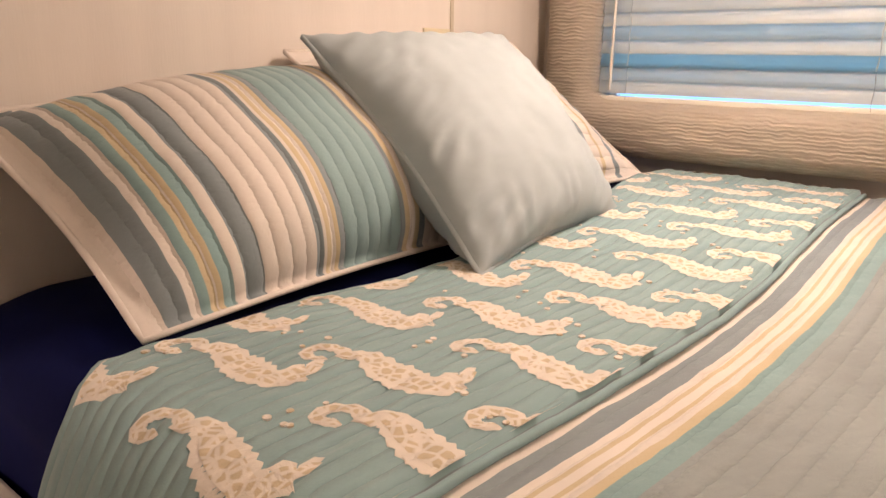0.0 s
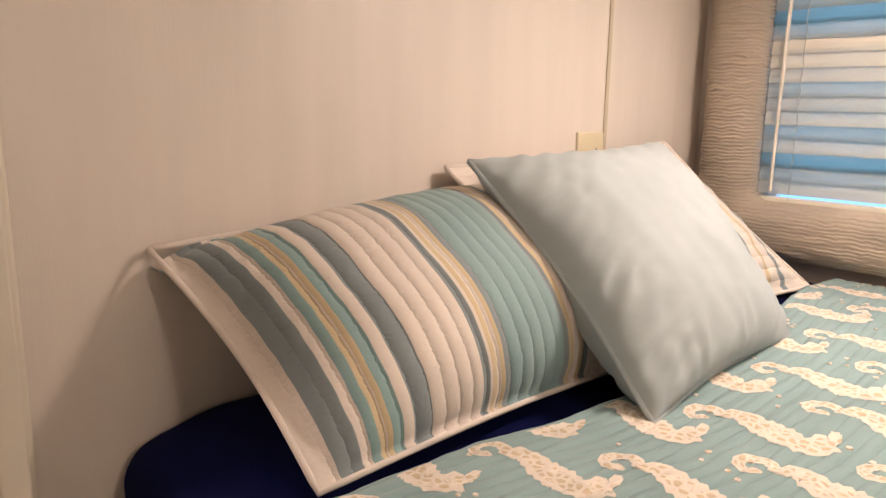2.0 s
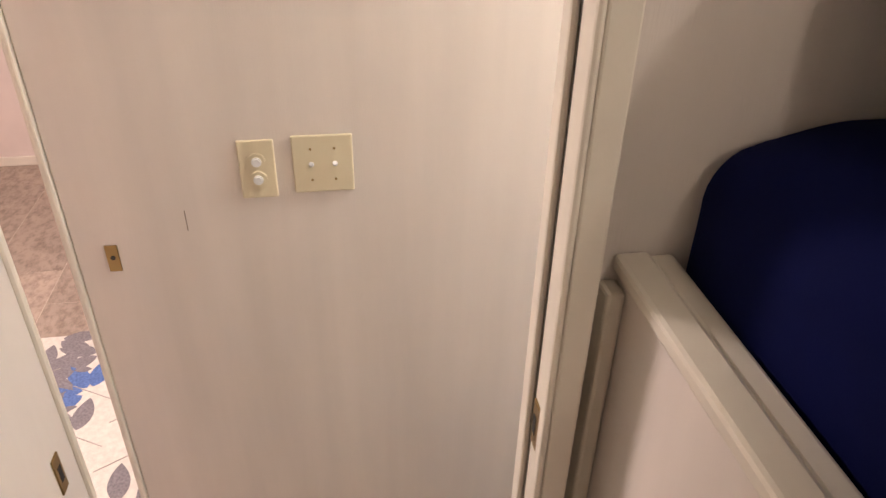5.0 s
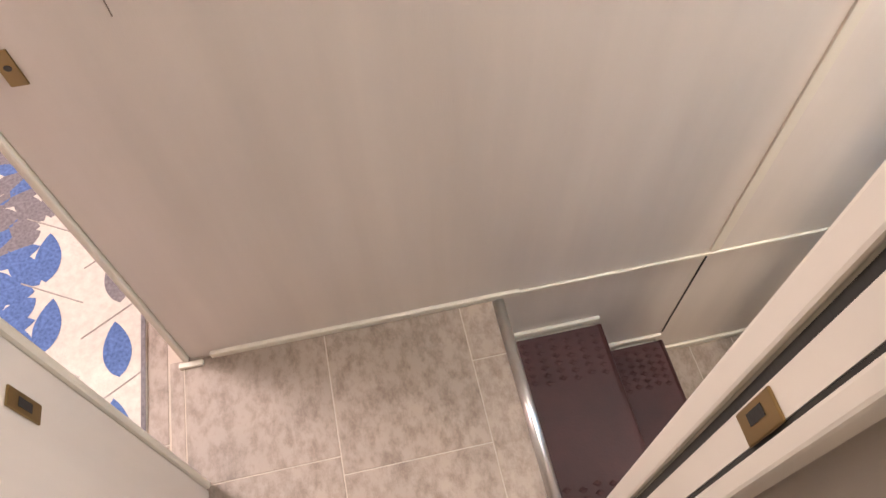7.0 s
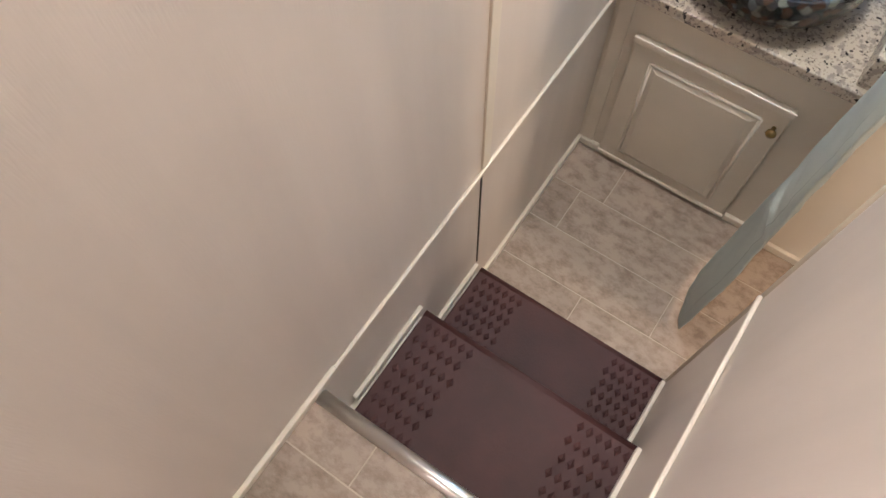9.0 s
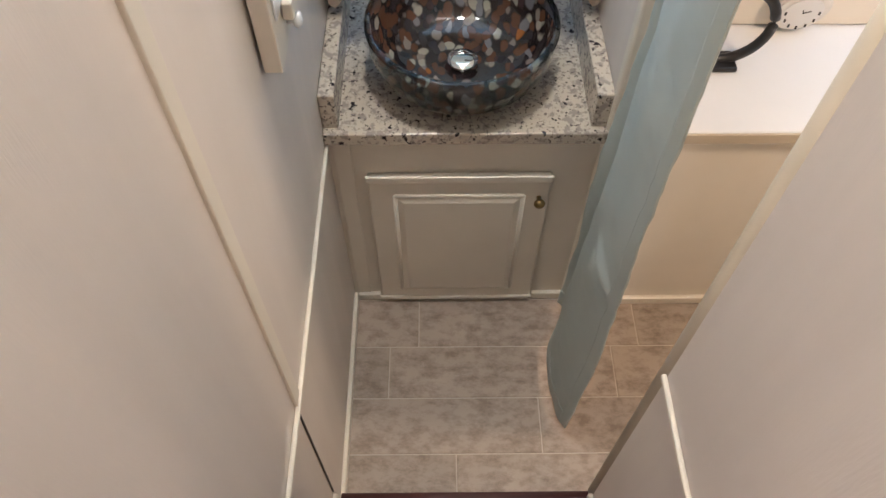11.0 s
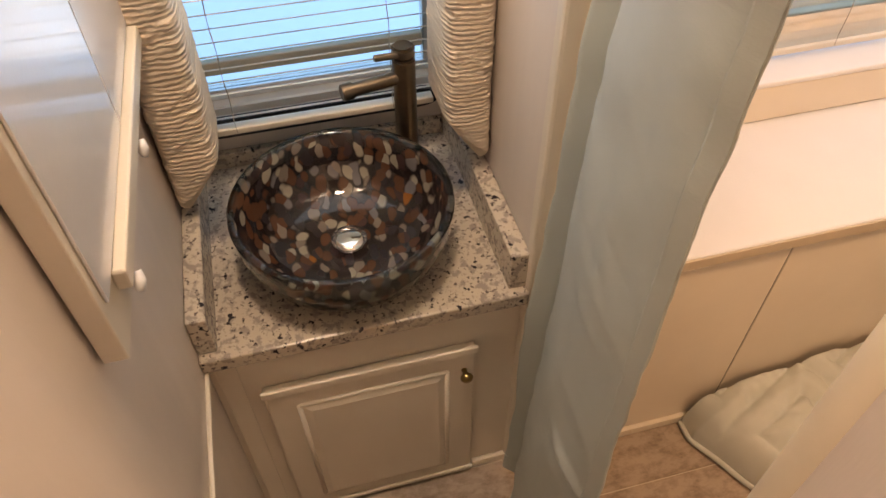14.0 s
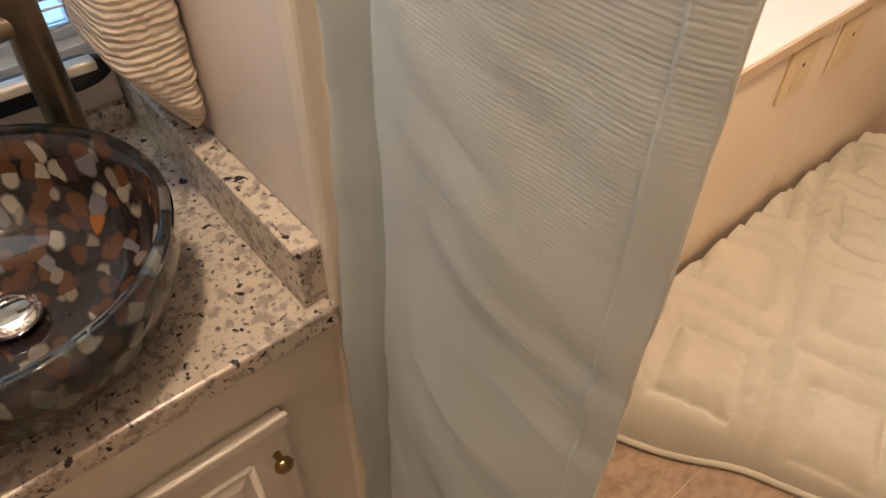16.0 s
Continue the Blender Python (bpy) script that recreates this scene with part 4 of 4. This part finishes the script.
# ---- curtain ----
PLAN = [(1.118, -0.594), (1.104, -0.562), (1.078, -0.584), (1.052, -0.612), (1.022, -0.562), (0.96, -0.530), (0.88, -0.522), (0.82, -0.528), (0.768, -0.538), (0.738, -0.552)]


def plan_at(u):
    k = u * (len(PLAN) - 1)
    i = min(int(k), len(PLAN) - 2)
    f = k - i
    p = [Vector(PLAN[max(0, min(len(PLAN) - 1, j))]) for j in (i - 1, i, i + 1, i + 2)]
    return 0.5 * ((2 * p[1]) + (-p[0] + p[2]) * f + (2 * p[0] - 5 * p[1] + 4 * p[2] - p[3]) * f * f + (-p[0] + 3 * p[1] - 3 * p[2] + p[3]) * f ** 3)


def curtain_fn(u, v):
    p = plan_at(u)
    z = 1.11 + (LOW + 0.045 - 1.11) * v
    y = -0.565 + (p.y + 0.565) * (0.8 + 0.25 * v) - 0.05 * (1 - v) * smooth01(0.75, 1.05, p.x)
    n1 = 0.010 * noise.noise((p.x * 5, z * 3, 1)) + 0.004 * noise.noise((p.x * 16, z * 9, 5))
    sag = z - 0.35 * (p.x - 0.79)
    n1 += 0.0020 * noise.noise((p.x * 6, sag * 22, 9)) + 0.0009 * noise.noise((p.x * 12, sag * 60, 3))
    dent = 0.012 * math.exp(-((p.x - 0.80) / 0.045) ** 2 - ((z - 0.03 - 0.45 * (p.x - 0.79)) / 0.016) ** 2)
    dent -= 0.009 * math.exp(-((p.x - 0.82) / 0.05) ** 2 - ((z + 0.015 - 0.45 * (p.x - 0.79)) / 0.020) ** 2)
    return Vector((p.x + 0.3 * n1, y + n1 + dent, z))


cu = thing("curtain", "pale blue-grey ribbed curtain panel hanging to the floor", "curtain")
part("cloth", sheet(curtain_fn, 130, 190, thickness=0.002, back=(0, -1, 0)), M_CURTAIN, cu, smooth=True)
part("side_hem", sheet(lambda u, v: curtain_fn(0.915 + 0.085 * u, v) + Vector((0, 0.0016, 0)), 12, 190, thickness=0.001, back=(0, -1, 0)), M_CURTAIN, cu, "stitched side hem", smooth=True)
part("bottom_hem", sheet(lambda u, v: curtain_fn(0.915 * u, 0.965 + 0.035 * v) + Vector((0, 0.0014, 0)), 120, 8, thickness=0.001, back=(0, -1, 0)), M_CURTAIN, cu, smooth=True)
part("rod", cyl((0.57, -0.565, 1.125), (1.127, -0.565, 1.125), 0.008, seg=14), M_ALU, None, "thin metal curtain rod", category="curtain rod")

# ---- den under the bed ----
bn = thing("bench_ledge", "built-in ledge with white top and cream panelled front", "ledge")
for y0, y1 in ((-1.1435, -0.640), (-1.745, -1.1465), (SOUTH, -1.748)):
    part("front_panel", box(1.130, 1.150, y0, y1, LOW, 0.030, 0.002), M_CAB, bn)
part("top", box(1.118, 1.655, SOUTH, -0.640, 0.0305, 0.055, 0.005), M_LEDGE, bn, "white laminate top")
part("front_edge", box(1.112, 1.1175, SOUTH, -0.640, 0.028, 0.054, 0.002), M_TRIM_TAN, bn)
part("sill_box", box(1.450, 1.655, SOUTH, -0.640, 0.058, 0.150, 0.003), M_CAB, bn, "cream painted window box")
part("sill_top", box(1.446, 1.655, SOUTH, -0.640, 0.1505, 0.165, 0.004), M_LEDGE, bn)
part("panel_joint", box(1.132, 1.1495, -1.1464, -1.1436, LOW + 0.01, 0.029), M_SLOT, bn)
setting("baseboard_den", box(1.116, 1.1295, SOUTH, -0.640, LOW, LOW + 0.03, 0.003), M_TRIM, TR, "baseboard")
clock = thing("clock", "round white clock with patterned rim and dark hands", "clock")
CX, CY, CZ = 1.410, -1.035, 0.122
part("case", cyl((CX, CY, CZ), (CX + 0.025, CY, CZ + 0.006), 0.062, seg=40, bevel=0.005), M_DIAL, clock)
part("dial", cyl((CX - 0.0025, CY, CZ - 0.0006), (CX - 0.0005, CY, CZ - 0.0001), 0.044, seg=40), M_LEDGE, clock)
b = bmesh.new()
for k in range(12):
    a = k * math.pi / 6
    my, mz = CY + 0.037 * math.sin(a), CZ - 0.0005 + 0.037 * math.cos(a)
    box(CX - 0.0045, CX - 0.0028, my - 0.002, my + 0.002, mz - 0.004, mz + 0.004, bm=b)
part("hour_mark", b, M_SLOT, clock)
part("hour_hand", tube([(CX - 0.0038, CY, CZ), (CX - 0.0038, CY - 0.017, CZ + 0.006)], 0.0014, 6), M_BLACK, clock)
part("minute_hand", tube([(CX - 0.0045, CY, CZ), (CX - 0.0045, CY + 0.009, CZ + 0.030)], 0.0011, 6), M_BLACK, clock)
fan = thing("black_stand", "black curved plastic stand on the ledge", "stand")
part("hoop", tube([(1.322, -0.845 + 0.088 * math.cos(a), 0.158 + 0.088 * math.sin(a)) for a in [2 * math.pi * i / 32 for i in range(33)]], 0.011, 10), M_BLACK, fan, smooth=True)
part("foot", box(1.292, 1.352, -0.885, -0.805, 0.0555, 0.069, 0.005), M_BLACK, fan)


def stitch(x, y):
    """Distance to the nearest stitched line of a box-in-box quilting pattern, and the pucker beside it."""
    a, c = 0.92 * x + 0.39 * y + 0.03, -0.39 * x + 0.92 * y + 0.05
    cell = 0.27
    da = abs((a / cell) % 1 - 0.5) * cell
    dc = abs((c / cell) % 1 - 0.5) * cell
    d = max(da, dc)
    return min(abs(d - 0.135), abs(d - 0.072)), 0.011 * noise.noise((a * 38, c * 38, 3))


def comforter_fn(u, v):
    x = 1.113 - 0.80 * u
    front = -1.060 - 0.60 * max(0, 1.06 - x) + 0.06 * smooth01(0.65, 0.45, x) + 0.018 * noise.noise((x * 7, 0, 5))
    y = front - 1.15 * v ** 1.25
    run = front - y
    lip = min(1.0, run / 0.11)
    h = (0.105 + 0.045 * smooth01(0.0, 0.5, run) + 0.02 * smooth01(0.9, 1.1, x)) * (1 - (1 - lip) ** 2.2) ** 0.5
    h *= 0.35 + 0.65 * smooth01(1.0, 0.80, u)
    d, pucker = stitch(x, y)
    k = min(1.0, d / 0.040)
    puff = 0.033 * (1 - (1 - k) ** 2) ** 0.6 + pucker * (1 - 0.6 * k)
    w = 0.020 * noise.noise((x * 4, y * 4, 1)) + 0.006 * noise.noise((x * 11, y * 10, 4))
    return Vector((min(x, 1.113), y, LOW + 0.006 + max(0.0, h + (puff + w) * lip ** 0.5)))


cf = thing("comforter", "pale blue-white quilted comforter heaped on the floor", "comforter")
part("cover", sheet(comforter_fn, 190, 210), M_COMFORT, cf, smooth=True)
part("edge_binding", tube([comforter_fn(i / 80, 0.0) + Vector((0, 0.002, 0.004)) for i in range(81)], 0.008, 8), M_COMFORT, cf, smooth=True)


# ---- plates and hardware ----
def wall_plate(name, label, x0, x1, z0, z1, face, north, kind):
    """A plate on a wall facing south at y = face."""
    t = thing(name, label, "switch plate" if kind != "outlet" else "outlet")
    y0, y1 = face - 0.007, face - 0.0005
    part("plate", box(x0, x1, y0, y1, z0, z1, 0.0028), M_PLATE, t)
    cx, cz, h = (x0 + x1) / 2, (z0 + z1) / 2, z1 - z0
    if kind == "switch":
        for sx in (-0.25, 0.25):
            px = cx + sx * (x1 - x0) * 0.78
            tg = part("toggle", cyl((px, y0, cz), (px, y0 - 0.019, cz + 0.010), 0.0052, 0.0042, seg=12, bevel=0.001), M_LEDGE, t, "small ivory toggle")
            for dz in (-0.27, 0.27):
                part("screw", cyl((px, y0 + 0.0005, cz + dz * h), (px, y0 - 0.0012, cz + dz * h), 0.0026, seg=12), M_BRASS, t)
    elif kind == "outlet_round":
        for dz in (-0.155, 0.155):
            k = part("socket", cyl((cx, y0 + 0.0005, cz + dz * h), (cx, y0 - 0.003, cz + dz * h), 0.0165, seg=28, bevel=0.001), M_PLATE, t)
            part("plug_cap", cyl((cx, y0 - 0.003, cz + dz * h), (cx, y0 - 0.010, cz + dz * h), 0.0095, seg=20, bevel=0.002), M_LEDGE, k, "round white cap")
    else:
        part("rocker", box(cx - 0.028, cx + 0.004, y0 - 0.004, y0, cz - 0.018, cz + 0.018, 0.002), M_LEDGE, t)
        for dz in (0.012, -0.018):
            part("socket_slot", box(cx + 0.018, cx + 0.021, y0 - 0.001, y0 + 0.0005, cz + dz, cz + dz + 0.012), M_SLOT, t)
    return t


wall_plate("outlet_plate", "ivory single outlet plate with two round white caps", -0.418, -0.350, 1.052, 1.172, 0.0, True, "outlet_round")
wall_plate("switch_plate", "ivory double toggle switch plate", -0.318, -0.203, 1.058, 1.177, 0.0, True, "switch")
wall_plate("bed_outlet", "ivory outlet and switch plate beside the panel seam", 1.138, 1.232, 1.712, 1.832, PS, True, "outlet")
pl = thing("latch_plate", "small antique brass latch plate on the wall", "latch plate")
part("plate", box(-0.695, -0.671, -0.0035, -0.0005, 0.903, 0.963, 0.001), M_BRASS, pl)
part("keyhole", cyl((-0.683, -0.0034, 0.935), (-0.683, -0.0042, 0.935), 0.005, seg=14), M_SLOT, pl)
pl2 = thing("latch_plate", "small antique brass latch plate by the doorway", "latch plate")
part("plate", box(-0.7215, -0.718, -0.400, -0.374, 0.722, 0.800, 0.001), M_BRASS, pl2)
part("latch_slot", box(-0.7182, -0.7174, -0.393, -0.381, 0.745, 0.777), M_SLOT, pl2)
sc = part("scratch", box(-0.5335, -0.5318, -0.0009, -0.0002, 0.985, 1.030), M_SCRATCH, None, "thin dark scratch on the panel wall", kind="structure", category="trim")
for k, yy in enumerate((-1.624, -1.81)):
    t = thing("ledge_outlet", "ivory outlet plate on the ledge front", "outlet", "ledge outlets")
    part("plate", box(1.1235, 1.1295, yy - 0.05, yy + 0.05, -0.105, 0.010, 0.0025), M_PLATE, t)
    part("socket_face", box(1.1215, 1.124, yy - 0.018, yy + 0.018, -0.085, -0.012, 0.001), M_PLATE, t)
    part("slot", cyl((1.1218, yy, -0.03), (1.1205, yy, -0.03), 0.004, seg=10), M_SLOT, t)

# ---- ceiling lamps ----
# The light at (0.35, -2.1) is an added fixture for the room fill.
for place, r in (((1.10, -1.34), 0.09), ((0.35, -2.1), 0.14), ((0.88, -0.29), 0.12), ((-1.6, 0.4), 0.2)):
    t = thing("ceiling_light", "round white ceiling light with frosted cover", "ceiling light", "ceiling lights")
    part("ring", lathe([(r, 0), (r + 0.012, -0.004), (r + 0.012, -0.018), (r, -0.022)], (*place, CEIL - 0.001), 32), M_ALU, t, smooth=True)
    part("diffuser", cyl((*place, CEIL - 0.024), (*place, CEIL - 0.034), r * 0.96, seg=32), M_LAMP, t)

# ---- rug ----
rug = thing("rug", "cream woven rug with blue and grey leaf pattern", "rug")
RX0, RX1, RY0, RY1 = -2.05, -0.850, -1.2, 0.98
part("weave", box(RX0, RX1, RY0, RY1, 0.0005, 0.009, 0.003), M_RUG, rug)
part("border", box(RX1 - 0.012, RX1 - 0.001, RY0 + 0.002, RY1 - 0.002, 0.0092, 0.0125, 0.001), M_LEAFG, rug, "dark grey bound edge")


def leaf_mesh(length, width, name, mat):
    b = bmesh.new()
    n = 12
    rows = []
    for i in range(n + 1):
        t = i / n
        w = width * math.sin(math.pi * t ** 0.85) ** 0.8
        rows.append([b.verts.new((t * length, s * w, 0.0005 + 0.0012 * (1 - abs(s)))) for s in (-1, 0, 1)])
    for a, c in zip(rows, rows[1:]):
        b.faces.new((a[0], a[1], c[1], c[0]))
        b.faces.new((a[1], a[2], c[2], c[1]))
    bmesh.ops.remove_doubles(b, verts=b.verts[:], dist=1e-5)
    me = bpy.data.meshes.new(name)
    b.to_mesh(me)
    b.free()
    me.materials.append(mat)
    return me


LEAVES = [leaf_mesh(0.150, 0.034, "leaf", M_LEAF), leaf_mesh(0.145, 0.032, "leaf", M_LEAFG)]
stems = bmesh.new()
rl = random.Random(9)
for ix in range(6):
    for iy in range(11):
        cx = RX1 - 0.06 - ix * 0.19
        cy = RY1 - 0.02 - iy * 0.20 + (0.10 if ix % 2 else 0)
        grey = cy > 0.72 or (ix + iy) % 5 == 4
        base = 150 if ix % 2 else 30
        for a in (base - 62, base - 20, base + 20, base + 62):
            ob = new("leaf", LEAVES[1 if grey else 0])
            th = radians(a + rl.uniform(-6, 6))
            px, py = cx + 0.025 * math.cos(th), cy + 0.025 * math.sin(th)
            ex, ey = px + 0.155 * math.cos(th), py + 0.155 * math.sin(th)
            if not (RX0 < ex < RX1 - 0.015 and RY0 < ey < RY1 and RY0 < py < RY1):
                bpy.data.objects.remove(ob)
                continue
            ob.matrix_basis = pose(px, py, 0.0093, 0, 0, math.degrees(th))
            ob.parent = rug
        th = radians(base)
        if RY0 + 0.1 < cy < RY1 - 0.12:
            q = cyl((cx - 0.11 * math.cos(th), cy - 0.11 * math.sin(th), 0.0093), (cx + 0.07 * math.cos(th), cy + 0.07 * math.sin(th), 0.0093), 0.0022, seg=5)
            join(stems, q)
part("stems", stems, M_TAUPE, rug, "thin taupe stems", kind="stuff")

# ---- floor planks ----
lay(landing, -0.006, -0.800, -2.3, -0.002, 0.0, (0.25, 0.58, 0.51, 0.7), width=0.335, first_w=0.09)
lay(landing, -0.802, -2.2, -1.48, 2.53, 0.0, (0.55, 0.2, 0.8, 0.4), width=0.30)
lay(lower, 1.135, 0.546, -2.6, -0.002, LOW, (0.30, 0.17, 0.82, 0.46))
